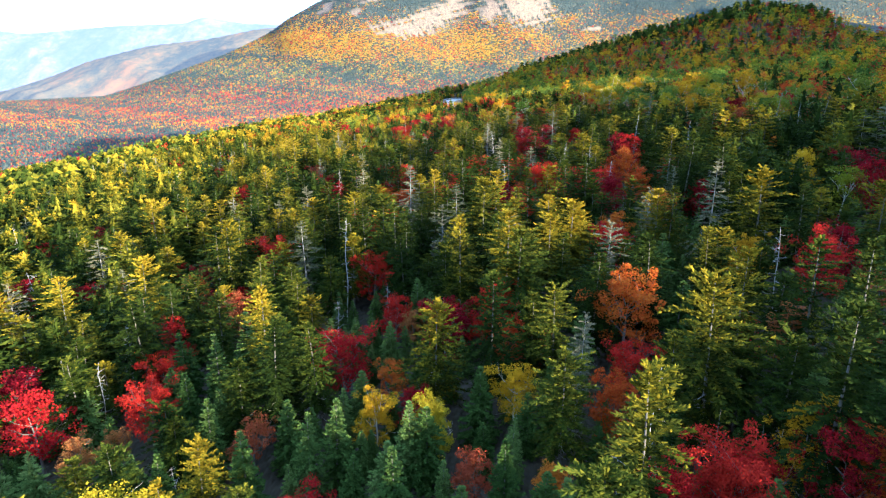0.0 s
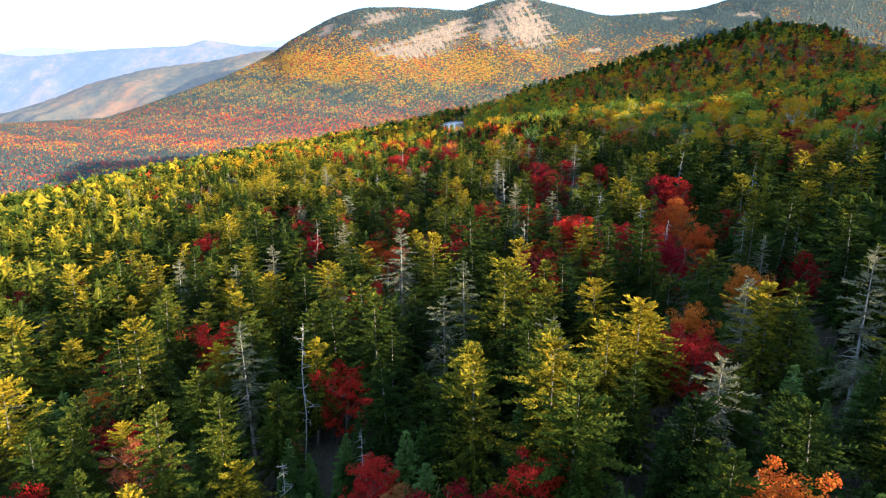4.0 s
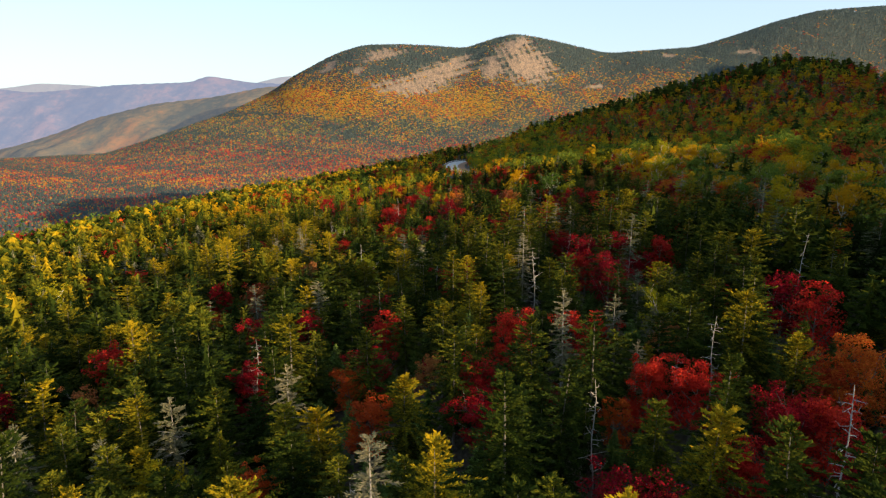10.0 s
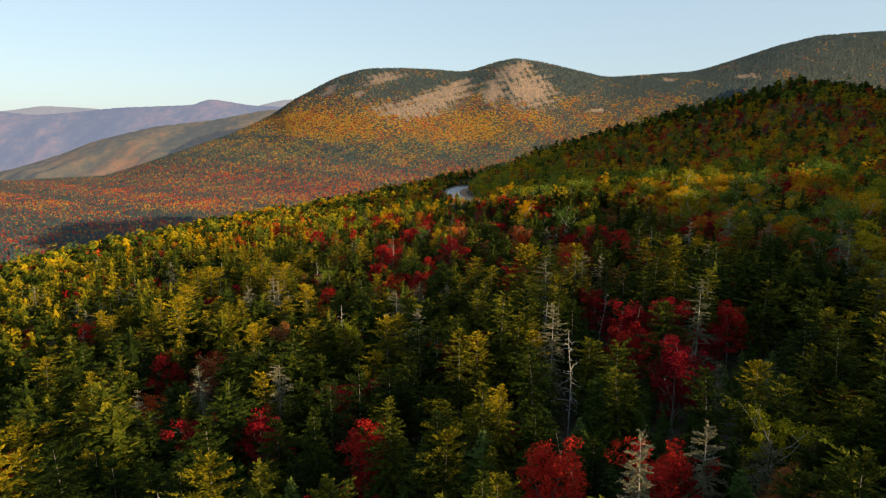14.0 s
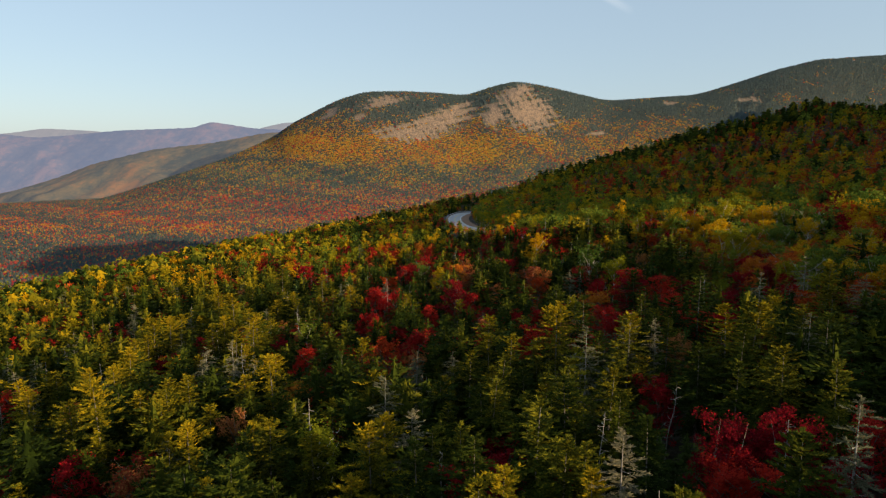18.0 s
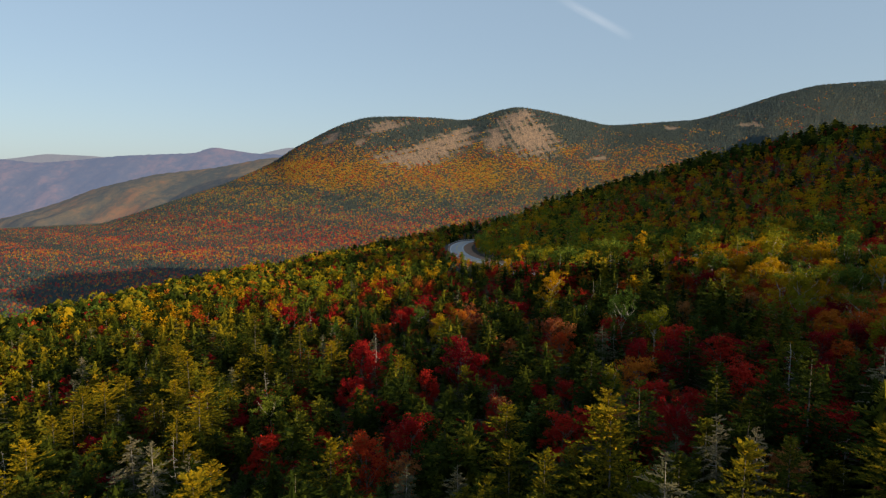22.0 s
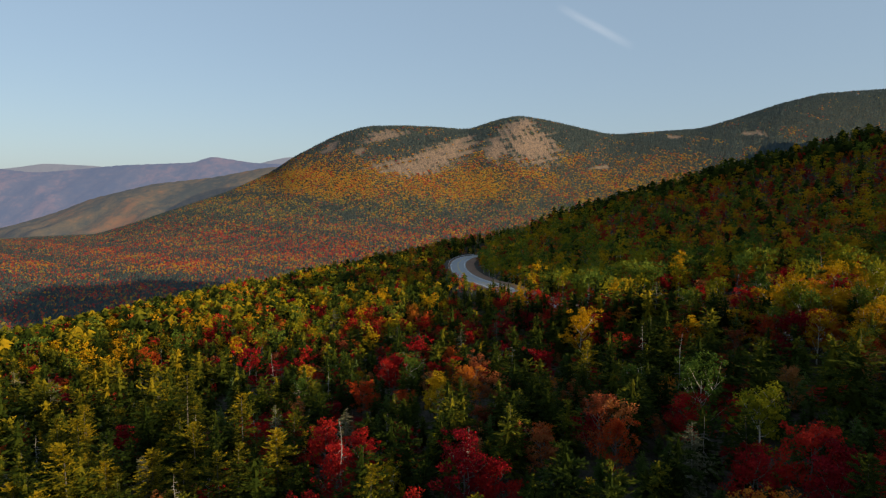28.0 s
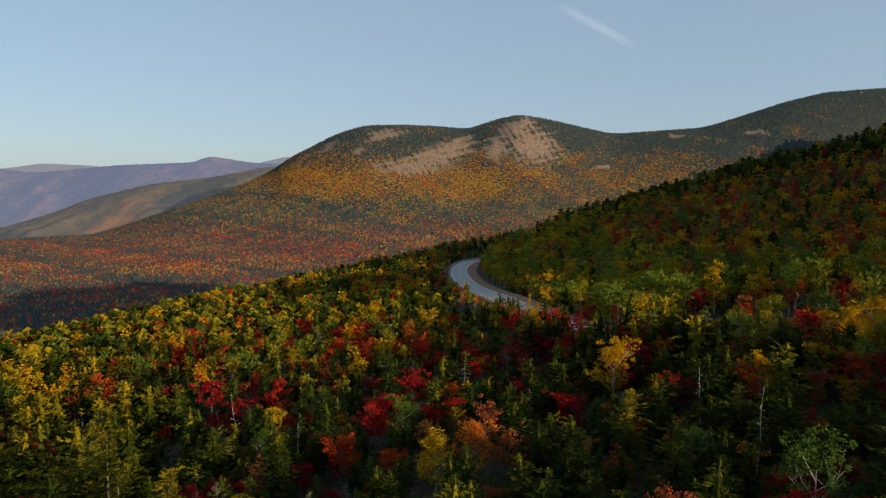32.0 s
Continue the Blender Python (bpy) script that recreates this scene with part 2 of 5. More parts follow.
def ground_z(x, y):
    x, y = np.asarray(x, float), np.asarray(y, float)
    z = canopy(x, y) - TREE + 0.5 * wave(x, y, 9, 1.0)
    _, left, front = beyond(x, y)
    z = z - 0.55 * softplus(left, 14) - 0.6 * softplus(front, 8)
    # higher hill shoulder added beside the flight, largely unseen, to shade the slope ahead
    e = x - 0.75 * y - 62
    z = z + 48 * np.exp(-e * e / (2 * 40.0 ** 2)) * np.clip((y - 214) / 40, 0, 1) * np.clip((610 - y) / 60, 0, 1)
    z = z - 0.10 * softplus(-40 - y, 20) - 0.12 * softplus(x - 300, 20)
    # unseen ridge added far to the side so that its shade reaches the valley
    over, on = x * 0.83 - y * 0.56 - 330, x * 0.56 + y * 0.83
    height = np.interp(on, (380, 440, 500, 600, 700, 800, 930, 1100), (0, 185, 205, 262, 262, 215, 150, 0))
    z = z + height * np.exp(-over * over / (2 * 70.0 ** 2))
    # unseen rise added beside the flight to keep sun off the slope's near side
    blocker = softplus(x - 0.7 * np.maximum(y, 0) - 48, 8)
    z = z + (8 + 22 * np.clip((y - 30) / 90, 0, 1) + 8 * np.clip((y - 100) / 40, 0, 1)) * (1 - np.exp(-blocker / 70)) * np.clip((330 - y) / 60, 0, 1)
    z = smooth_max(z, VALLEY + 5 * wave(x, y, 140, 0.0), 12)
    z = smooth_max(z, mountain(x, y), 6)
    past = y - EYE_Y
    back = past - along(784 + F * x / np.maximum(past, 200.0), RIDGE_D) - 120
    z = np.where((past > 900) & (back > 0), np.maximum(z - 0.55 * np.maximum(back, 0), -440), z)
    d, rz = road_near(x, y)
    w = np.clip((d - 6.5) / 11, 0, 1)
    w = w * w * (3 - 2 * w)
    return np.where(d < 18, (rz - 0.4) * (1 - w) + z * w, z)


def rock(x, y):
    """0 to 1: bare granite of the mountain's faces."""
    d = np.maximum(y - EYE_Y, 200.0)
    u = 784 + F * x / d
    v = HORIZON - F * (mountain(x, y) - EYE_Z) / d
    m = np.full(np.shape(u), -2.0)
    for cu, cv, ru, rv, lean in ((681, 241, 34, 9, -0.15), (772, 280, 66, 20, -0.30), (725, 296, 62, 13, 0.0), (915, 228, 32, 13, -0.3), (942, 260, 44, 30, 0.2),
                                 (880, 262, 20, 22, -0.2), (806, 258, 34, 8, -0.45), (588, 260, 14, 7, -0.6), (637, 268, 9, 8, -0.3), (1070, 297, 22, 3, 0), (1335, 237, 20, 4, 0), (1190, 243, 16, 3, 0)):
        du, dv = (u - cu) / ru, (v - cv - lean * (u - cu)) / rv
        m = np.maximum(m, 0.95 - 0.75 * np.sqrt(du * du + dv * dv))
    m = m + 0.02 + 0.46 * wave(u + 0.6 * v, v * 2.0 - 0.3 * u, 7.0, 0.7) + 0.46 * wave(u + 0.9 * v, v * 1.6 - 0.4 * u, 2.7, 1.9)
    return np.where((d > 900) & (d < along(u, RIDGE_D) - 4), np.clip(m / 0.35, 0, 1), 0)


# ---------------------------------------------------------------- mesh helpers
def mesh_from(name, verts, faces, mats, tone=None, smooth=False, slots=None, extra=None, far=None, rise=None):
    """A mesh from arrays; faces are all triangles or all quads."""
    me = bpy.data.meshes.new(name)
    verts, faces = np.asarray(verts, np.float32), np.asarray(faces, np.int32)
    k = faces.shape[1]
    me.vertices.add(len(verts))
    me.vertices.foreach_set("co", verts.ravel())
    me.loops.add(faces.size)
    me.loops.foreach_set("vertex_index", faces.ravel())
    me.polygons.add(len(faces))
    me.polygons.foreach_set("loop_start", np.arange(0, faces.size, k, dtype=np.int32))
    me.polygons.foreach_set("loop_total", np.full(len(faces), k, np.int32))
    if slots is not None:
        me.polygons.foreach_set("material_index", np.asarray(slots, np.int32))
    me.polygons.foreach_set("use_smooth", np.full(len(faces), smooth))
    for m in mats:
        me.materials.append(m)
    if tone is not None:
        a = me.attributes.new("tone", "FLOAT", "POINT")
        a.data.foreach_set("value", np.asarray(tone, np.float32))
    if extra is not None:
        a = me.attributes.new("rock", "FLOAT", "POINT")
        a.data.foreach_set("value", np.asarray(extra, np.float32))
    if rise is not None:
        a = me.attributes.new("rise", "FLOAT", "POINT")
        a.data.foreach_set("value", np.asarray(rise, np.float32))
    if far is not None:
        a = me.attributes.new("far", "FLOAT", "POINT")
        a.data.foreach_set("value", np.asarray(far, np.float32))
    me.update(calc_edges=True)
    return me


def part(name, me, parent, label=""):
    ob = new(name, me)
    ob.parent = parent
    return tagged(ob, label)


def join(chunks):
    """Joins (verts, faces) chunks."""
    vs, fs, base = [], [], 0
    for v, f in chunks:
        vs.append(v)
        fs.append(np.asarray(f) + base)
        base += len(v)
    return np.vstack(vs), np.vstack(fs)


def tube(points, radii, sides=5):
    """A tapered limb of triangles along points."""
    points, vs, fs = np.asarray(points, float), [], []
    ang = np.arange(sides) * 2 * np.pi / sides
    for i, (p, r) in enumerate(zip(points, radii)):
        d = points[min(i + 1, len(points) - 1)] - points[max(i - 1, 0)]
        d /= np.linalg.norm(d) + 1e-9
        a = np.cross(d, (0.3, 1.0, 0.1) if abs(d[1]) < 0.9 else (1.0, 0, 0.2))
        a /= np.linalg.norm(a)
        b = np.cross(d, a)
        vs.append(p + r * (np.cos(ang)[:, None] * a + np.sin(ang)[:, None] * b))
    for i in range(len(points) - 1):
        for j in range(sides):
            k = (j + 1) % sides
            a, b, c, d = i * sides + j, i * sides + k, (i + 1) * sides + k, (i + 1) * sides + j
            fs += [(a, b, c), (a, c, d)]
    return np.vstack(vs), np.array(fs)


def sprays(base, way, side, length, width, fold=0.12):
    """Diamond-shaped sprays: two triangles each, folded along the middle."""
    up = np.cross(side, way)
    mid = base + way * (length * 0.45)[:, None]
    drop = up * (fold * length)[:, None]
    v = np.stack([base, mid + side * (width / 2)[:, None] - drop, base + way * length[:, None], mid - side * (width / 2)[:, None] - drop], 1).reshape(-1, 3)
    i = np.arange(len(base))[:, None] * 4
    f = np.stack([i + (0, 1, 2), i + (0, 2, 3)], 1).reshape(-1, 3)
    return v, f


def unit(v):
    return v / (np.linalg.norm(v, axis=-1, keepdims=True) + 1e-9)


def skirts(rng, height, radius, bottom, shape, points, tiers, ragged):
    """Tiers of drooping boughs: each a ragged star round the trunk, so that the crown tapers to a point."""
    vs, fs, base = [], [], 0
    for i in range(tiers):
        f = (i + rng.uniform(-0.15, 0.15)) / tiers
        f = min(max(f, 0.0), 0.97)
        low = bottom + (height - bottom) * f
        r = radius * (1 - f) ** shape + 0.03 * radius
        n = max(5, int(points * (1 - 0.45 * f)))
        a = rng.uniform(0, 6.28) + np.arange(2 * n) * np.pi / n + rng.normal(0, 0.35 / n, 2 * n)
        reach = r * np.where(np.arange(2 * n) % 2 == 0, rng.uniform(1 - ragged, 1 + ragged, 2 * n), rng.uniform(0.42, 0.62, 2 * n))
        step = (height - bottom) / tiers
        z = low + np.where(np.arange(2 * n) % 2 == 0, -0.10 * r, 0.30 * step) + rng.normal(0, 0.14, 2 * n) * step
        top = np.array([[0, 0, min(height, low + step * rng.uniform(1.2, 1.6))]])
        vs += [top, np.stack([reach * np.cos(a), reach * np.sin(a), z], -1)]
        j = np.arange(2 * n)
        fs.append(np.stack([np.full(2 * n, base), base + 1 + j, base + 1 + (j + 1) % (2 * n)], -1))
        base += 2 * n + 1
    return np.vstack(vs), np.vstack(fs)


def conifer(seed, height=9.0, radius=1.7, bottom=0.25, whorls=17, per=6, twigs=3, ragged=0.35, shape=0.8, thin=1.0, up=0.35, full=1.0, big=1.0, cap=0.9, core=0.5, rings=(7, 5)):
    """Trunk and crown (verts, triangles) of a spruce or fir."""
    rng = np.random.default_rng(seed)
    bend = rng.normal(0, 0.012, 2) * height
    axis = lambda z: np.stack([bend[0] * (z / height) ** 2, bend[1] * (z / height) ** 2, z], -1)
    zs = np.linspace(-0.8, height * 0.97, 6)
    trunk = [tube(axis(zs), np.interp(zs, [-0.8, height], [0.012 * height + 0.02, 0.004]), 5)]
    bases, ways, lens = [], [], []
    lobe = rng.uniform(0, 6.28, 3)
    for i in range(whorls):
        f = max(0.0, (i + rng.uniform(-0.3, 0.3)) / whorls)
        z = height * (bottom + (1 - bottom) * np.clip(f, 0, 0.985))
        r = radius * (1 - np.clip(f, 0, 1)) ** shape + 0.10
        if f < 0.12:
            r *= 0.75
        n = max(3, int(per * (0.6 + 0.4 * (1 - f)) + rng.uniform(0, 1)))
        turn = rng.uniform(0, 6.28)
        for j in range(n):
            if rng.uniform() > thin:
                continue
            a = turn + j * 6.283 / n + rng.normal(0, 0.25)
            swell = 1 + 0.9 * ragged * (0.6 * math.sin(2 * a + lobe[0] + 5 * f) + 0.6 * math.sin(a + lobe[1] - 9 * f) + 0.4 * math.sin(3 * a + lobe[2] + 17 * f))
            if swell < 0.62 and ragged > 0.3 and rng.uniform() < 0.55:
                continue
            reach = r * swell * (1 - 0.6 * ragged + 1.2 * ragged * rng.uniform()) * (1.0 if f < 0.9 else 0.8)
            pitch = -0.30 + (up + 0.55) * f ** 1.3 + rng.normal(0, 0.12)
            w = np.array([np.cos(a) * np.cos(pitch), np.sin(a) * np.cos(pitch), np.sin(pitch)])
            bases.append(axis(np.array(z + rng.normal(0, 0.05 * height / whorls))))
            ways.append(w)
            lens.append(max(0.18, reach))
    b, w, ln = np.array(bases), np.array(ways), np.array(lens)
    side = unit(np.cross(w, (0, 0, 1.0)))
    chunks = []
    sag = np.array((0, 0, -1.0)) * (0.10 * ln)[:, None]
    at = lambda f: b + w * (ln * f)[:, None] + sag * (f * f)[:, None]
    one = np.ones(len(b))
    chunks.append(sprays(at(one * 0.55), unit(w + rng.normal(0, 0.08, w.shape) + (0, 0, -0.1)), side, np.minimum(ln * 0.48, cap * 1.6), np.clip(ln * 0.15, 0.08, 0.12 + 0.12 * cap) * full))
    for k in range(twigs):
        s = 0.02 + 0.88 * (k + rng.uniform(0, 0.9, len(b))) / max(twigs, 1)
        for sign in (-1, 1):
            out = unit(w * 0.8 + side * sign * rng.uniform(0.5, 1.1, len(b))[:, None] + rng.normal(0, 0.20, w.shape))
            size = np.clip(ln * (0.42 - 0.20 * s) * big, min(0.16, cap * 0.6), cap) * rng.uniform(0.65, 1.25, len(b))
            sd = unit(np.cross(out, (0, 0, 1.0)) + rng.normal(0, 0.35, w.shape))
            chunks.append(sprays(at(s), out, sd, size, size * 0.30 * full))
    lead = axis(np.array([height * 0.93] * 3))
    chunks.append(sprays(lead, unit(rng.normal(0, 0.1, (3, 3)) + (0, 0, 1)), unit(rng.normal(0, 1, (3, 3)) * (1, 1, 0.05)), np.full(3, 0.055 * height), np.full(3, 0.012 * height)))
    if core:
        chunks.append(skirts(rng, height, radius * core, bottom * height, shape, *rings, ragged))
    return join(trunk), join(chunks)


def dead_branches(seed, height, low, high, n, reach, sub=1):
    """Bare grey branch stubs along a trunk."""
    rng = np.random.default_rng(seed)
    chunks = []
    for _ in range(n):
        z = height * rng.uniform(low, high)
        a, pitch = rng.uniform(0, 6.283), rng.uniform(-0.5, 0.5)
        ln = reach * rng.uniform(0.35, 1.0) * (1.15 - 0.7 * z / height)
        w = np.array([np.cos(a) * np.cos(pitch), np.sin(a) * np.cos(pitch), np.sin(pitch)])
        p0 = np.array([0, 0, z])
        p1, p2 = p0 + w * ln * 0.55, p0 + w * ln + np.array([rng.normal(0, 0.15), rng.normal(0, 0.15), rng.uniform(-0.25, 0.2)]) * ln
        chunks.append(tube([p0, p1, p2], (0.030, 0.020, 0.006), 3))
        for _ in range(sub):
            q = p1 + (p2 - p1) * rng.uniform(0, 0.6)
            chunks.append(tube([q, q + (w * 0.5 + rng.normal(0, 0.5, 3)) * ln * 0.4], (0.014, 0.004), 3))
    return join(chunks)


def snag(seed, height=7.0, n=26, reach=1.3, sub=2):
    """A dead standing tree: broken trunk and bare branches."""
    rng = np.random.default_rng(seed)
    lean = rng.normal(0, 0.06, 2)
    zs = np.linspace(-0.8, height, 8)
    pts = np.stack([lean[0] * zs + 0.10 * np.sin(zs), lean[1] * zs + 0.08 * np.cos(zs * 0.8), zs], -1)
    trunk = tube(pts, np.interp(zs, [-0.8, height], [0.075, 0.018]), 6)
    br = dead_branches(seed + 1, height, 0.25, 0.98, n, reach, sub)
    br[0][:, 0] += lean[0] * br[0][:, 2] + 0.10 * np.sin(br[0][:, 2])
    br[0][:, 1] += lean[1] * br[0][:, 2] + 0.08 * np.cos(br[0][:, 2] * 0.8)
    return trunk, br


def broadleaf(seed, height=6.5, radius=1.9, bottom=0.3, limbs=9, clusters=46, leaves=22, leaf=0.24, spread=0.5):
    """Trunk with limbs, and a leafy crown in uneven clusters round the limb ends."""
    rng = np.random.default_rng(seed)
    stems, ends = [], []
    lean = rng.normal(0, 0.05, 2)
    zt = np.linspace(-0.8, height * 0.72, 5)
    spine = np.stack([lean[0] * zt + rng.normal(0, 0.06, 5), lean[1] * zt + rng.normal(0, 0.06, 5), zt], -1)
    stems.append(tube(spine, np.linspace(0.016 * height + 0.03, 0.03, 5), 5))
    for i in range(limbs):
        f = rng.uniform(0.15, 0.7)
        p0 = np.array([np.interp(f * height, zt, spine[:, k]) for k in range(3)])
        a = i * 2.4 + rng.normal(0, 0.3)
        out, rise = radius * rng.uniform(0.55, 1.0), height * rng.uniform(0.18, 0.34)
        p2 = p0 + np.array([np.cos(a) * out, np.sin(a) * out, min(rise, height * 0.97 - p0[2])])
        p1 = p0 * 0.5 + p2 * 0.5 + np.array([0, 0, -0.12 * rise]) + rng.normal(0, 0.08, 3)
        stems.append(tube([p0, p1, p2], (0.05, 0.032, 0.010), 4))
        ends += [p2, p1 * 0.4 + p2 * 0.6]
        for _ in range(3):
            q = p1 + (p2 - p1) * rng.uniform(0, 0.8)
            e = q + rng.normal(0, 0.34, 3) * radius * 0.7 + (0, 0, 0.30 * radius)
            stems.append(tube([q, e], (0.018, 0.005), 3))
            ends.append(e)
    ends = np.array(ends)
    c = ends[rng.integers(0, len(ends), clusters)] + rng.normal(0, 0.20 * radius, (clusters, 3))
    top = np.array([lean[0] * height, lean[1] * height, height * 0.86])
    c[: clusters // 4] = top + rng.normal(0, 1, (clusters // 4, 3)) * (0.32 * radius, 0.32 * radius, 0.10 * height)
    k = clusters // 3
    fill = unit(rng.normal(0, 1, (k, 3))) * rng.uniform(0.35, 1.0, (k, 1)) ** 0.5
    c[-k:] = fill * (radius * 0.85, radius * 0.85, height * (0.98 - bottom) * 0.46) + (0, 0, height * (0.98 + bottom) * 0.5)
    c[:, 2] = np.clip(c[:, 2], bottom * height, height)
    size = rng.uniform(0.6, 1.25, clusters) * spread
    p = np.repeat(c, leaves, 0) + unit(rng.normal(0, 1, (clusters * leaves, 3))) * (np.repeat(size, leaves) * rng.uniform(0.25, 1, clusters * leaves) ** 0.5)[:, None] * (1, 1, 0.75)
    n = len(p)
    way = unit(rng.normal(0, 1, (n, 3)) * (1, 1, 0.6))
    side = unit(np.cross(way, rng.normal(0, 0.6, (n, 3)) + (0, 0, 1.0)))
    ln = leaf * rng.uniform(0.7, 1.35, n)
    crown = sprays(p, way, side, ln, ln * 0.8, 0.05)
    return join(stems), crown

# ---------------------------------------------------------------- ground
def polar_ground():
    """One sheet of ground from underfoot to the foot of the far ridges, finest where the flight looks."""
    fine = np.linspace(-42, 42, 560)
    wide = np.linspace(42, 318, 120)[1:-1]
    ang = np.radians(np.concatenate([fine, wide]))
    rad = np.concatenate([[0.0], np.geomspace(6, 300, 90), np.linspace(304, 640, 110)[1:], np.geomspace(645, 1100, 30), np.geomspace(1115, 3500, 125), np.geomspace(3600, 4700, 8)])
    a, r = np.meshgrid(ang, rad)
    x, y = r * np.sin(a), 20 + r * np.cos(a)
    z = ground_z(x, y)
    far = np.clip((r - 3700) / 500, 0, 1)
    z = z * (1 - far) + (VALLEY - 300) * far
    v = np.stack([x, y, z], -1).reshape(-1, 3)
    n, k = len(rad), len(ang)
    i, j = np.meshgrid(np.arange(n - 1), np.arange(k), indexing="ij")
    j2 = (j + 1) % k
    f = np.stack([i * k + j, (i + 1) * k + j, (i + 1) * k + j2, i * k + j2], -1).reshape(-1, 4)[:, ::-1]
    return v, f, rock(x, y).ravel(), np.clip((r - 600) / 200, 0, 1).ravel()


def ground_material():
    m, n, l = material("forest_floor_and_granite")
    geo, att = n.new("ShaderNodeNewGeometry"), n.new("ShaderNodeAttribute")
    att.attribute_name = "rock"
    a, b = noise_node(n, l, 0.9, 5.0, geo.outputs["Position"]), noise_node(n, l, 0.03, 4.0, geo.outputs["Position"])
    floor = ramp(n, [(0.3, (0.017, 0.015, 0.008)), (0.55, (0.034, 0.025, 0.013)), (0.75, (0.045, 0.042, 0.017))])
    l.new(a.outputs["Fac"], floor.inputs["Fac"])
    mp = n.new("ShaderNodeMapping")
    mp.inputs["Scale"].default_value = (0.060, 0.030, 0.040)
    l.new(geo.outputs["Position"], mp.inputs["Vector"])
    streak = noise_node(n, l, 1.0, 6.0, mp.outputs["Vector"], 0.65)
    stone = ramp(n, [(0.30, (0.04, 0.036, 0.033)), (0.40, (0.11, 0.080, 0.060)), (0.49, (0.20, 0.135, 0.092)), (0.54, (0.075, 0.060, 0.050)), (0.62, (0.18, 0.122, 0.085)), (0.78, (0.10, 0.082, 0.066))])
    l.new(streak.outputs["Fac"], stone.inputs["Fac"])
    reach = n.new("ShaderNodeAttribute")
    reach.attribute_name = "far"
    wood = ramp(n, [(0.35, (0.045, 0.054, 0.042)), (0.5, (0.060, 0.062, 0.044)), (0.65, (0.082, 0.058, 0.040))])
    l.new(b.outputs["Fac"], wood.inputs["Fac"])
    under = mix_colour(n, l, "MIX", reach.outputs["Fac"], floor.outputs["Color"], wood.outputs["Color"])
    colour = mix_colour(n, l, "MIX", att.outputs["Fac"], under, stone.outputs["Color"])
    bsdf, out, bp = n.new("ShaderNodeBsdfPrincipled"), n.new("ShaderNodeOutputMaterial"), n.new("ShaderNodeBump")
    bsdf.inputs["Roughness"].default_value = 0.95
    bp.inputs["Strength"].default_value, bp.inputs["Distance"].default_value = 0.6, 6.0
    l.new(streak.outputs["Fac"], bp.inputs["Height"])
    l.new(bp.outputs["Normal"], bsdf.inputs["Normal"])
    l.new(colour, bsdf.inputs["Base Color"])
    l.new(bsdf.outputs[0], out.inputs["Surface"])
    return m


gv, gf, grock, gfar = polar_ground()
ground = new("ground", mesh_from("ground", gv, gf, [ground_material()], smooth=True, extra=grock, far=gfar))
tagged(ground, "forest floor, valley and mountain slope with bare granite faces", "ground", kind="structure")


# ---------------------------------------------------------------- far ridges
def ridge_material(name, low, high, spot, haze, glow):
    """Far woods: noise colours paint sunlit and shaded patches, bluish emission paints the haze."""
    m, n, l = material(name)
    geo = n.new("ShaderNodeNewGeometry")
    a, b = noise_node(n, l, 0.022, 6.0, geo.outputs["Position"], 0.72), noise_node(n, l, 0.0028, 3.0, geo.outputs["Position"])
    fac = maths(n, l, "ADD", maths(n, l, "MULTIPLY", a.outputs["Fac"], 0.5), maths(n, l, "MULTIPLY", b.outputs["Fac"], 0.5))
    r = ramp(n, [(0.40, low), (0.50, high), (0.60, spot)])
    l.new(fac, r.inputs["Fac"])
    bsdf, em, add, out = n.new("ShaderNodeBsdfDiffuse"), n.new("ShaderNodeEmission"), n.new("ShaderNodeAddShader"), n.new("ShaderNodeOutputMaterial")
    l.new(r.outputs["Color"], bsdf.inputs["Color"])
    # no volume: the haze in front is this added glow
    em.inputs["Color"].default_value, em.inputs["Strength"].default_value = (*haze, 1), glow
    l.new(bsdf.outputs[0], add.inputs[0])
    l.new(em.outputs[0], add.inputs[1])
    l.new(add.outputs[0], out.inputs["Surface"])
    return m


def ridge(name, px, py, depth, base, run, mat, label, rough):
    """A ridge whose skyline lies at the given bearings and heights, seen from the end of the flight."""
    u = np.linspace(px[0], px[-1], 260)
    d = np.linspace(0, 1, 26)
    uu, ss = np.meshgrid(u, d)
    line = sum(np.interp(uu + o, px, py) for o in (-12, -6, 0, 6, 12)) / 5
    top = EYE_Z + (HORIZON - line) / F * depth
    z = base + (top - base) * (0.5 * ss + 0.5 * ss * ss * (3 - 2 * ss))
    dd = depth - run * (1 - ss)
    x, y = (uu - 784) / F * depth * (0.75 + 0.25 * dd / depth), EYE_Y + dd
    z = z + rough * (wave(x, y, 110, 0.3) + 0.6 * wave(x, y, 43, 1.2)) * (1 - ss) * 4 * ss + rough * 0.08 * wave(x, y, 11, 0.9) * ss
    v = np.stack([x, y, z], -1).reshape(-1, 3)
    k = len(u)
    i, j = np.meshgrid(np.arange(len(d) - 1), np.arange(k - 1), indexing="ij")
    f = np.stack([i * k + j, i * k + j + 1, (i + 1) * k + j + 1, (i + 1) * k + j], -1).reshape(-1, 4)
    ob = new(name, mesh_from(name, v, f, [mat], smooth=True))
    return tagged(ob, label, "hills", kind="structure")


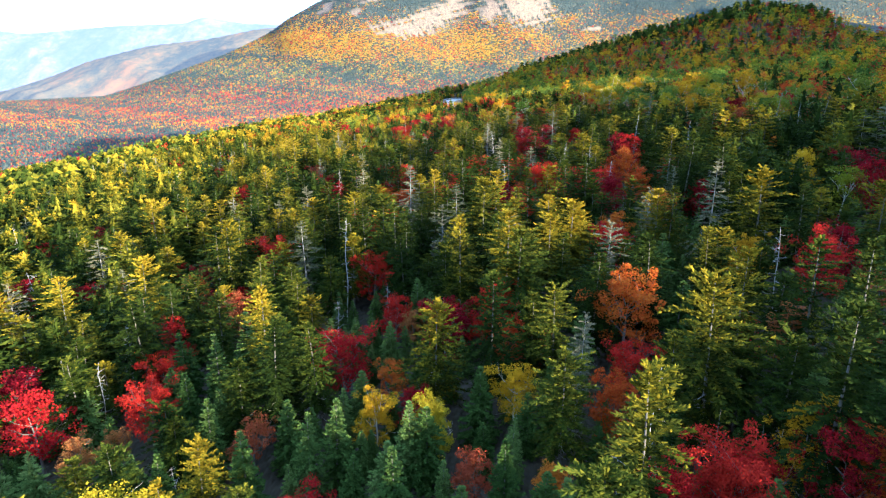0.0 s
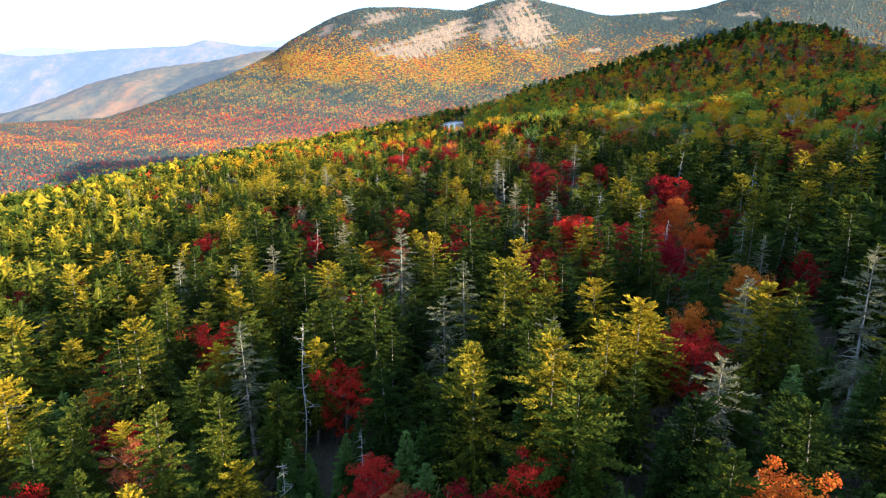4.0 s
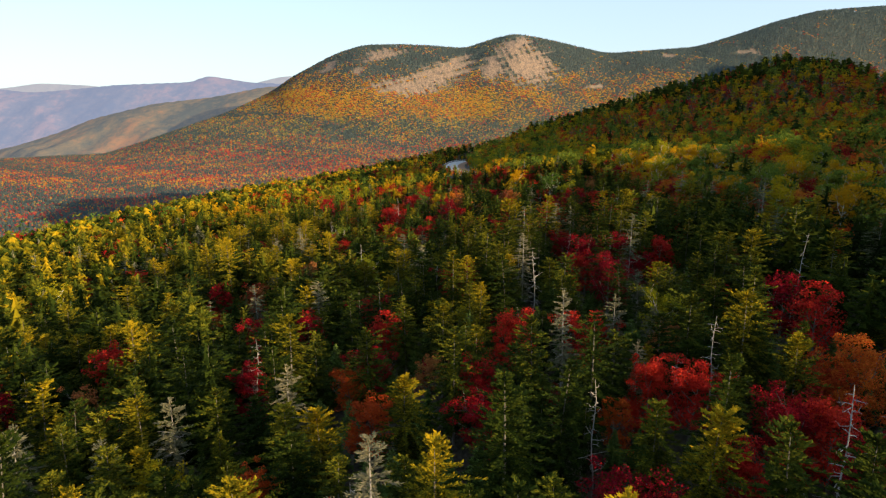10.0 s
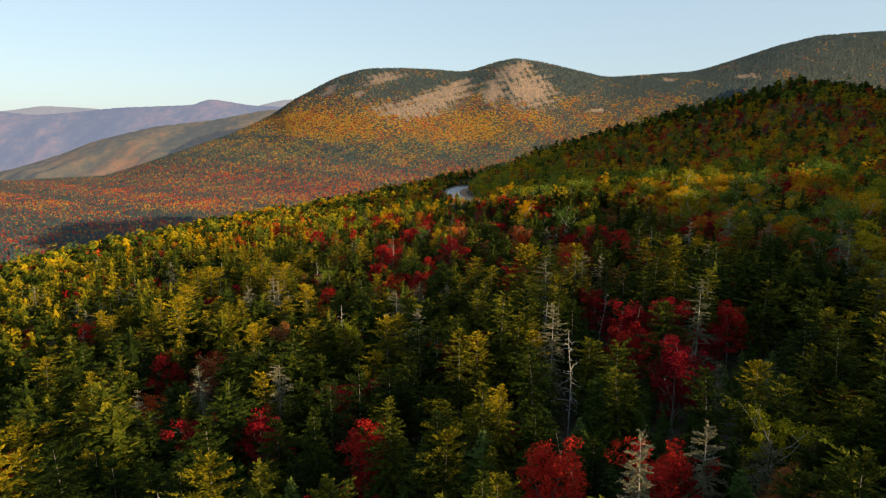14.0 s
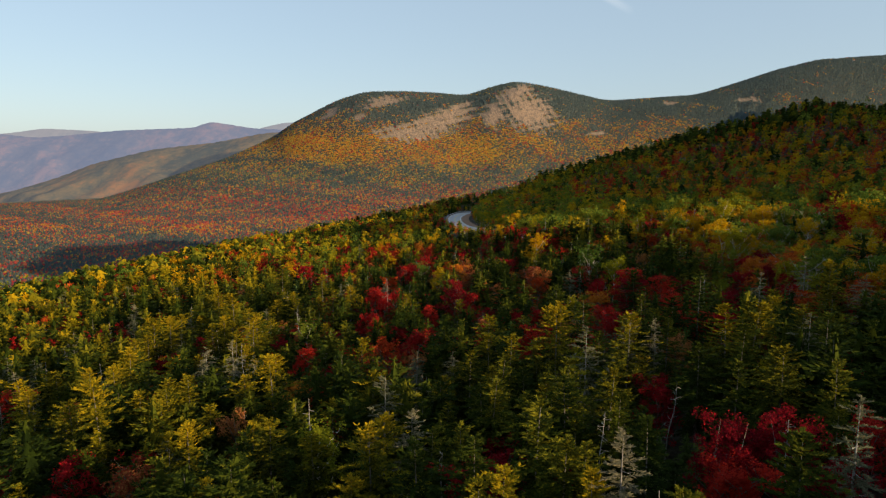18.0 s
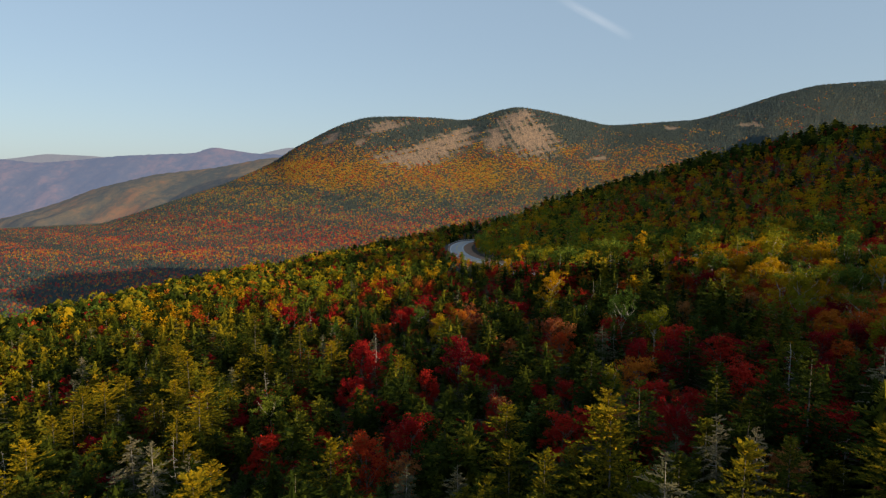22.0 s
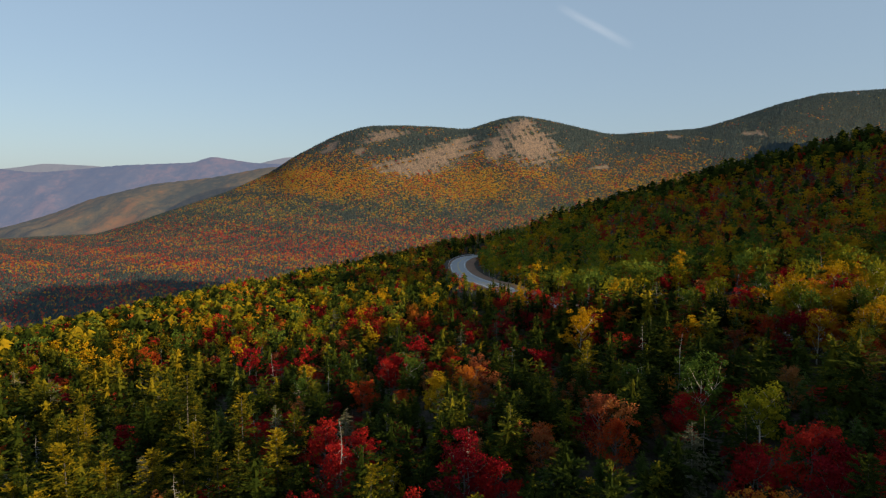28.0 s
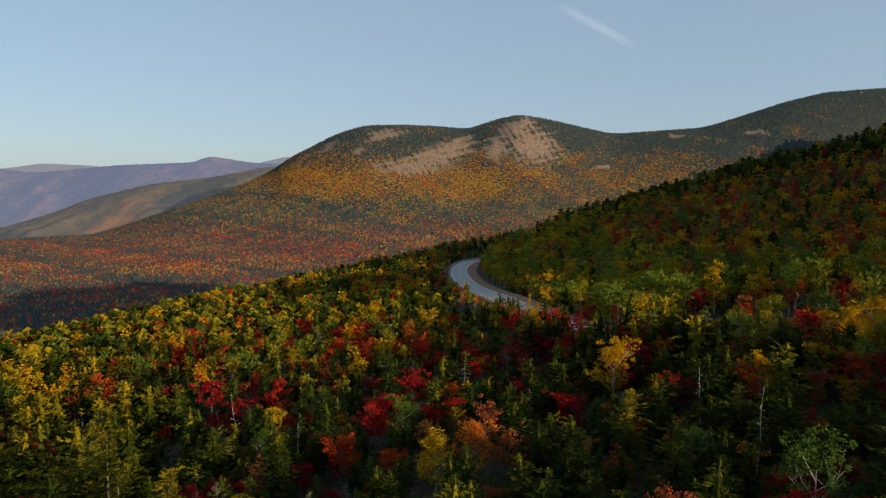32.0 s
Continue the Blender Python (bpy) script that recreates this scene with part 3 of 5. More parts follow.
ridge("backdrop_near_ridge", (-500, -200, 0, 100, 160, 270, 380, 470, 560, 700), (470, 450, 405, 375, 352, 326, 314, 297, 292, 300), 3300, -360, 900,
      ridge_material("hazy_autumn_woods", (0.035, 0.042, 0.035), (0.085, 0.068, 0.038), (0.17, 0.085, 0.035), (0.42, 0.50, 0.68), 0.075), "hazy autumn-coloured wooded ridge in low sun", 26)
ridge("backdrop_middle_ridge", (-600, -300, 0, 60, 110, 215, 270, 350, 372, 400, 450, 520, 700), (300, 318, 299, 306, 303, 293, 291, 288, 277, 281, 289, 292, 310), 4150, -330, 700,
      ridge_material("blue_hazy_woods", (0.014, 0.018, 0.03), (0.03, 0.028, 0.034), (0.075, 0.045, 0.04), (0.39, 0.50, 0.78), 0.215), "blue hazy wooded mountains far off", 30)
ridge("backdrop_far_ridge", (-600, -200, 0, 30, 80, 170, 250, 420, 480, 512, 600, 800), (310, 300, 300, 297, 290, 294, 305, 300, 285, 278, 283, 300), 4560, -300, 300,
      ridge_material("palest_hazy_woods", (0.06, 0.065, 0.08), (0.08, 0.08, 0.09), (0.09, 0.09, 0.10), (0.46, 0.56, 0.76), 0.20), "palest blue mountains on the horizon", 10)


# ---------------------------------------------------------------- high cloud
def cloud_streak():
    m, n, l = material("thin_cloud")
    tex = n.new("ShaderNodeTexCoord")
    mp = n.new("ShaderNodeMapping")
    mp.inputs["Scale"].default_value = (3.0, 14.0, 1.0)
    l.new(tex.outputs["UV"], mp.inputs["Vector"])
    a = noise_node(n, l, 1.4, 5.0, mp.outputs["Vector"], 0.6)
    sep = n.new("ShaderNodeSeparateXYZ")
    l.new(tex.outputs["UV"], sep.inputs[0])
    def hump(v):
        return maths(n, l, "MULTIPLY", maths(n, l, "MULTIPLY", v, maths(n, l, "SUBTRACT", 1.0, v)), 4.0)
    body = maths(n, l, "MULTIPLY", hump(sep.outputs["X"]), maths(n, l, "POWER", hump(sep.outputs["Y"]), 2.0))
    alpha = maths(n, l, "MULTIPLY", body, maths(n, l, "MULTIPLY", a.outputs["Fac"], 0.36))
    em, tr, mx, out = n.new("ShaderNodeEmission"), n.new("ShaderNodeBsdfTransparent"), n.new("ShaderNodeMixShader"), n.new("ShaderNodeOutputMaterial")
    em.inputs["Color"].default_value, em.inputs["Strength"].default_value = (0.80, 0.85, 0.92, 1), 0.75
    l.new(alpha, mx.inputs[0])
    l.new(tr.outputs[0], mx.inputs[1])
    l.new(em.outputs[0], mx.inputs[2])
    l.new(mx.outputs[0], out.inputs["Surface"])
    d = 4500.0
    at = lambda px, py: ((px - 784) / F * d, EYE_Y + d, EYE_Z + (HORIZON - py) / F * d)
    a0, a1, w = (980, 18), (1118, 90), 10
    corners = [at(a0[0] - w * 0.4, a0[1] + w), at(a1[0] - w * 0.4, a1[1] + w), at(a1[0] + w * 0.4, a1[1] - w), at(a0[0] + w * 0.4, a0[1] - w)]
    me = bpy.data.meshes.new("cloud")
    me.from_pydata(corners, [], [(0, 1, 2, 3)])
    uv = me.uv_layers.new(name="UVMap")
    for i, c in enumerate(((0, 0), (1, 0), (1, 1), (0, 1))):
        uv.data[i].uv = c
    me.materials.append(m)
    ob = new("backdrop_cloud", me)
    ob.visible_shadow = False
    return tagged(ob, "thin white wisp of high cloud", "cloud", kind="structure")


cloud_streak()


# ---------------------------------------------------------------- road
def strip(name, lo, hi, lift, mat, line=ROAD_LINE):
    """A ribbon along the road between two offsets from its middle, with a little thickness."""
    d = np.gradient(line, axis=0)
    s = unit(np.stack([d[:, 1], -d[:, 0], 0 * d[:, 0]], -1))
    up = np.array((0, 0, lift))
    rows = [line + s * lo + (0, 0, lift - 0.25), line + s * lo + up, line + s * hi + up, line + s * hi + (0, 0, lift - 0.25)]
    v = np.stack(rows, 1).reshape(-1, 3)
    i = np.arange(len(line) - 1)[:, None] * 4
    f = np.concatenate([np.stack([i + j, i + j + 1, i + j + 5, i + j + 4], -1).reshape(-1, 4) for j in range(3)])
    return mesh_from(name, v, f, [mat], smooth=False)


road = new("road", strip("road", -4.0, 4.0, 0.30, M["asphalt"]))
tagged(road, "two-lane grey asphalt mountain road curving round the hill", "road", kind="structure")
part("edge_line", strip("edge_line", -3.5, -3.33, 0.305, M["white_line"]), road, "white painted edge line")
part("edge_line", strip("edge_line", 3.33, 3.5, 0.305, M["white_line"]), road, "white painted edge line")
part("centre_line", strip("centre_line", -0.22, -0.08, 0.305, M["yellow_line"]), road, "yellow painted centre line")
part("centre_line", strip("centre_line", 0.08, 0.22, 0.305, M["yellow_line"]), road, "yellow painted centre line")
shoulder = new("road_shoulder", strip("road_shoulder", 4.0, 8.5, 0.22, M["earth"]))
tagged(shoulder, "bare brown earth verge beside the road", "verge", kind="structure")
shoulder = new("road_shoulder", strip("road_shoulder", -5.0, -4.0, 0.22, M["earth"]))
tagged(shoulder, "bare brown earth verge beside the road", "verge", kind="structure")


def clearing(cx, cy, rx, ry):
    """A patch of bare earth lying on the forest floor, with an uneven rim."""
    a = np.linspace(0, 2 * np.pi, 48, endpoint=False)
    r = np.linspace(0, 1, 10)[:, None] * (1 + 0.12 * np.sin(3 * a + 1) + 0.08 * np.sin(7 * a))
    x, y = cx + rx * r * np.cos(a), cy + ry * r * np.sin(a)
    v = np.stack([x, y, ground_z(x, y) + 0.12 - 0.3 * (r > 0.95)], -1).reshape(-1, 3)
    i, j = np.meshgrid(np.arange(9), np.arange(48), indexing="ij")
    f = np.stack([i * 48 + j, (i + 1) * 48 + j, (i + 1) * 48 + (j + 1) % 48, i * 48 + (j + 1) % 48], -1).reshape(-1, 4)
    ob = new("clearing", mesh_from("clearing", v, f, [M["litter"]], smooth=True))
    return tagged(ob, "bare reddish-brown earth clearing beside the road", "clearing", kind="structure")


clearing(60, 312, 16, 12)


# ---------------------------------------------------------------- beside the road
def box_arrays(cx, cy, cz, sx, sy, sz):
    v = np.array([(x, y, z) for z in (-1, 1) for x, y in ((-1, -1), (1, -1), (1, 1), (-1, 1))], float) * (sx / 2, sy / 2, sz / 2) + (cx, cy, cz)
    q = np.array([(0, 3, 2, 1), (4, 5, 6, 7), (0, 1, 5, 4), (1, 2, 6, 5), (2, 3, 7, 6), (3, 0, 4, 7)])
    return v, q


def guard_rail(y0, y1, off):
    """A steel W-beam rail on posts along the outer edge of the bend."""
    root = new("guard_rail")
    tagged(root, "galvanised steel guard rail along the road bend", "guard rail")
    keep = (ROAD_LINE[:, 1] > y0) & (ROAD_LINE[:, 1] < y1)
    line = ROAD_LINE[keep]
    g = unit(np.gradient(line, axis=0))
    s = unit(np.stack([g[:, 1], -g[:, 0], 0 * g[:, 0]], -1))
    base = line + s * off
    shape = ((0.00, 0.42), (0.05, 0.48), (0.00, 0.56), (0.05, 0.64), (0.00, 0.72))
    v = np.stack([base + s * a + (0, 0, h + 0.3) for a, h in shape], 1).reshape(-1, 3)
    k = len(shape)
    i, j = np.meshgrid(np.arange(len(line) - 1), np.arange(k - 1), indexing="ij")
    f = np.stack([i * k + j, i * k + j + 1, (i + 1) * k + j + 1, (i + 1) * k + j], -1).reshape(-1, 4)
    part("beam", mesh_from("beam", v, f, [M["steel"]]), root)
    post = mesh_from("rail_post", *box_arrays(0, 0, 0.2, 0.14, 0.14, 1.4), [M["bark"]])
    for b in base[::2]:
        ob = part("post", post, root)
        ob.location = b + np.array((-0.12, 0, 0.0))


guard_rail(455, 562, -4.9)


def warning_sign(x, y, z):
    """A yellow diamond sign with a plaque below it on a steel post, facing the traffic."""
    root = new("road_sign")
    root.location = (x, y, z)
    tagged(root, "yellow diamond warning sign with plaque on steel post", "road sign")
    part("post", mesh_from("sign_post", *box_arrays(0, 0.03, 1.1, 0.07, 0.05, 3.0), [M["steel"]]), root, "grey steel post")
    v, q = box_arrays(0, 0, 0, 0.95, 0.03, 0.95)
    c = math.cos(math.pi / 4)
    d = np.stack([(v[:, 0] - v[:, 2]) * c, v[:, 1], (v[:, 0] + v[:, 2]) * c + 2.35], -1)
    panel = part("panel", mesh_from("sign_panel", d, q, [M["sign"]]), root, "yellow diamond panel")
    arrow = np.vstack([box_arrays(-0.05, -0.022, 2.25, 0.10, 0.012, 0.5)[0], box_arrays(0.08, -0.022, 2.46, 0.34, 0.012, 0.10)[0]])
    part("arrow", mesh_from("sign_arrow", arrow, np.vstack([q, q + 8]), [M["black"]]), panel, "black curve arrow")
    part("plaque", mesh_from("sign_plaque", *box_arrays(0, 0, 1.42, 0.55, 0.03, 0.55), [M["sign"]]), root, "small yellow plaque")


M["black"] = solid("black_paint", [(0.3, (0.02, 0.02, 0.02)), (0.7, (0.03, 0.03, 0.03))], 3.0, 0.5)
warning_sign(24.6, 357.0, float(ground_z(np.array(24.6), np.array(357.0))))

# ---------------------------------------------------------------- trees: where each kind stands
# trees that stand out, stretch by stretch of the flight: place, and size where it is unusual
LAND_FIRST = {
    "golden": [(15.8, 33.1, 1.35), (-43.7, 83.4, 1.25), (-44.9, 97.4, 1.2), (-56.0, 95.6), (-40.8, 58.2), (-14.7, 49.5), (-14.6, 33.2, 0.75),
        (-0.2, 43.0), (15.4, 64.8), (11.4, 62.5), (30.1, 57.3, 1.25)],
    "spruce": [(3.8, 42.1, 1.1), (-19.7, 53.0), (11.3, 30.8, 0.8), (14.7, 35.9), (23.7, 37.1, 1.1), (25.3, 34.6, 1.2), (8.5, 42.4), (7.3, 45.3),
        (-50.2, 74.8), (-9.1, 43.1, 0.9), (7.6, 34.2, 0.9), (19.0, 31.1), (-12.2, 42.2), (-18.0, 37.6, 0.8), (19.5, 36.6),
        (19.3, 27.2, 1.2)],
    "fir": [(-28.5, 38.1), (-24.2, 34.1), (-17.5, 33.8), (-16.3, 39.3), (-10.6, 39.1, 1.1), (-6.8, 36.2), (-5.3, 32.7), (-2.0, 35.6),
        (-0.8, 35.2), (-3.4, 32.3), (-4.3, 51.8), (3.6, 29.3), (16.2, 25.6), (5.3, 27.7), (-2.3, 29.2, 1.1), (-28.3, 45.7), (-8.5, 35.3),
        (-12.2, 34.4), (2.8, 38.7, 1.2), (1.2, 27.3), (6.5, 26.6), (-20.3, 36.2), (-24.5, 32.6)],
    "lichen": [(-14.9, 68.2), (2.4, 75.8), (15.1, 54.4), (8.1, 63.3), (26.6, 59.9, 1.1), (8.9, 36.8, 0.9), (24.1, 35.3)],
    "snag": [(-10.1, 65.5), (-9.9, 57.7, 0.8), (-10.3, 45.1, 0.7), (-31.4, 47.0, 0.8), (-28.1, 47.0, 0.8), (-17.0, 35.4, 0.6), (9.3, 28.5, 0.8),
        (10.7, 27.9, 0.9), (-29.7, 55.7), (-4.9, 60.8, 0.7), (27.5, 47.9)],
    "crimson": [(-22.0, 81.7, 1.1), (-7.4, 68.3), (-55.2, 77.9), (-23.1, 44.8, 0.9), (-24.6, 51.2, 0.8), (-31.3, 43.2), (-8.5, 30.5, 0.7),
        (-8.1, 47.7), (0.4, 50.3), (18.3, 65.3), (30.9, 49.3, 1.1), (35.7, 54.1), (-1.7, 40.7, 0.6), (15.5, 26.9), (14.0, 26.5, 0.9),
        (11.5, 25.9, 0.8), (19.8, 26.6, 0.9), (47.6, 68.1), (51.3, 76.9), (-4.1, 57.3, 0.8), (-70.4, 111.2), (14.0, 40.6, 0.8)],
    "orange": [(14.8, 45.9, 1.1), (5.9, 47.8, 0.8), (11.2, 35.8, 0.8), (27.5, 75.8), (-3.9, 45.8, 0.6), (21.9, 27.4, 0.8), (107.5, 160.4),
        (89.7, 146.4)],
    "brown": [(-20.8, 61.6, 1.1), (-13.2, 38.7, 0.7), (2.1, 31.4, 0.8), (-26.3, 40.1, 0.8), (60.0, 127.6), (8.4, 46.8, 0.7), (-2.5, 56.1, 0.7),
        (-24.9, 42.6, 0.6)],
    "yellow": [(47.4, 81.8), (-4.4, 39.3, 0.7), (5.4, 39.5, 0.7), (19.2, 28.4, 0.8), (-200.8, 323.7)],
    "lime": [(44.3, 67.8), (-0.4, 37.2, 0.75)],
}
LAND_SECOND = {
    "golden": [(-56.5, 147.7, 1.1), (-56.4, 137.6, 0.9), (-44.2, 139.0), (-32.7, 123.6), (-39.7, 106.7, 1.1), (-36.4, 109.2), (-8.9, 99.4),
        (-12.0, 88.3), (-7.9, 84.8, 0.9), (-0.5, 86.8), (-33.9, 96.7), (7.4, 80.5), (15.1, 89.4), (23.4, 103.1, 1.2), (-32.9, 106.4),
        (-16.8, 83.8), (-3.1, 102.8), (-28.8, 126.2), (34.1, 124.7), (-41.3, 126.8)],
    "spruce": [(-18.2, 103.3, 1.15), (3.6, 89.8, 1.2), (7.2, 94.1, 1.1), (-7.2, 114.2), (0.9, 106.9, 1.1), (12.8, 91.9), (-18.3, 118.1),
        (55.4, 146.6, 1.2), (57.9, 170.1), (17.3, 84.9), (10.2, 80.8), (37.5, 109.5), (18.1, 93.8), (-4.2, 123.9), (53.7, 133.9),
        (19.5, 77.4), (15.0, 79.3), (5.7, 86.0), (-10.5, 95.9)],
    "fir": [(-27.7, 131.7), (-3.8, 92.7), (18.2, 112.2, 1.2), (12.1, 109.8), (13.3, 84.8), (27.0, 105.4), (20.7, 85.1), (-5.5, 89.4)],
    "lichen": [(-25.8, 99.4), (-3.8, 85.5, 1.15), (10.9, 110.2, 1.1), (17.0, 115.9), (23.4, 128.8, 0.8), (52.9, 160.6)],
    "snag": [(20.2, 85.4, 1.1), (23.4, 87.4, 1.1), (10.3, 95.8), (36.4, 119.6), (17.7, 103.0), (-65.1, 188.8), (-5.7, 90.0), (20.8, 102.1),
        (-27.8, 95.2, 0.6), (-35.7, 99.7), (-18.3, 114.0), (26.5, 88.2, 0.8)],
    "crimson": [(-39.0, 127.7, 1.2), (-49.1, 121.0), (-23.2, 133.8), (-6.4, 126.8), (6.9, 116.2, 1.25), (3.1, 108.4), (14.7, 116.3, 1.1),
        (15.7, 101.7), (18.5, 100.3), (3.3, 102.5), (20.1, 129.9, 1.2), (32.4, 113.9, 1.1), (33.2, 109.6, 1.1), (22.2, 93.7, 1.1),
        (24.4, 92.3), (9.2, 86.3, 1.1), (11.2, 85.9), (17.6, 90.0, 0.9), (-18.4, 114.2), (-16.9, 132.9), (23.9, 87.0), (23.2, 83.7),
        (-51.0, 168.2, 0.8), (88.7, 197.9)],
    "orange": [(-9.1, 114.5, 0.9), (-6.3, 105.3), (29.1, 97.4, 1.15), (29.6, 92.1), (27.3, 98.7), (27.2, 97.4, 0.9), (13.0, 99.9, 0.7)],
    "brown": [(-38.1, 119.3), (-1.3, 115.5, 0.8), (-32.9, 115.6, 0.7)],
    "yellow": [(-137.9, 262.6), (-102.2, 414.9), (-127.1, 420.8)],
}
LAND_THIRD = {
    "golden": [(-51.4, 215.3, 1.3), (-20.6, 172.5, 1.1), (-26.1, 166.2), (-46.4, 173.6), (-16.2, 154.0, 1.1), (-11.9, 152.7), (-35.1, 169.4),
        (-24.4, 156.4), (-44.2, 181.6, 1.1), (-56.3, 181.2), (5.2, 182.4, 1.15), (12.2, 147.9, 1.15), (29.2, 160.0, 1.2), (3.3, 139.5),
        (-5.8, 153.2, 0.9), (-11.0, 179.1), (-31.3, 211.0), (-146.2, 335.6), (-146.1, 315.8), (48.4, 179.0), (40.8, 177.4), (-70.3, 246.5),
        (-24.2, 173.1), (-31.8, 175.9), (44.8, 171.5, 1.1), (26.6, 148.6), (12.2, 169.2, 1.25), (6.8, 168.3)],
    "spruce": [(-16.8, 145.7, 1.2), (1.6, 142.0, 1.1), (6.3, 144.1, 1.15), (13.4, 140.6), (28.0, 152.8, 1.2), (31.8, 150.4, 1.2),
        (22.8, 155.5, 1.1), (-36.7, 160.5), (-20.9, 147.1, 1.1), (-9.9, 161.3), (-15.4, 171.5), (12.6, 145.9), (14.2, 135.6),
        (21.3, 136.0, 1.2), (35.4, 151.4), (-67.7, 201.9), (-0.8, 154.1), (-15.5, 160.6), (-2.5, 145.5), (10.6, 153.2), (22.5, 163.2),
        (3.9, 156.4)],
    "fir": [(19.5, 192.3), (33.6, 199.0), (10.1, 195.1), (15.2, 146.9), (-8.1, 155.3, 1.1), (46.9, 185.6, 1.2), (20.8, 178.0), (-15.5, 155.6)],
    "lichen": [(-6.3, 159.0, 1.1), (-3.9, 174.2), (-72.0, 219.0, 0.9), (14.3, 163.1, 1.1), (49.1, 185.1), (51.6, 176.8), (34.5, 158.4),
        (24.1, 135.9, 1.1), (-3.4, 151.6), (21.1, 170.3, 1.1)],
    "snag": [(-109.0, 269.0), (38.2, 191.0), (32.5, 172.5, 0.9), (-28.7, 187.4), (10.8, 143.6, 0.9), (19.4, 154.0, 0.8), (23.1, 140.5, 0.8)],
    "crimson": [(-37.6, 160.0, 1.2), (-117.1, 271.6), (-80.4, 242.3), (-111.3, 281.8), (-74.7, 244.0), (-46.1, 217.3), (19.9, 143.1, 1.3),
        (23.7, 143.3, 1.2), (19.7, 140.7, 1.1), (1.4, 146.8), (3.7, 145.1), (19.8, 156.7), (26.5, 140.6), (23.9, 194.9), (23.0, 183.5),
        (36.1, 205.3), (40.9, 189.5), (-4.2, 191.7), (-22.1, 196.3), (31.5, 144.6), (12.1, 187.7), (35.1, 194.8), (4.8, 154.1, 0.8),
        (-103.8, 251.6), (-49.1, 209.1)],
    "orange": [(-8.1, 184.0, 1.2), (-52.6, 185.4, 0.8), (48.3, 182.7), (85.2, 280.8), (86.0, 226.8)],
    "brown": [(-30.9, 156.2, 1.15), (-23.3, 165.8), (-30.2, 157.4), (17.3, 189.4), (26.6, 170.6)],
    "yellow": [(117.6, 286.6, 1.1), (76.4, 232.1, 1.1), (64.7, 225.2)],
    "lime": [(-3.5, 148.3, 0.8), (-68.0, 440.1), (-65.3, 499.5), (-80.2, 439.8)],
}
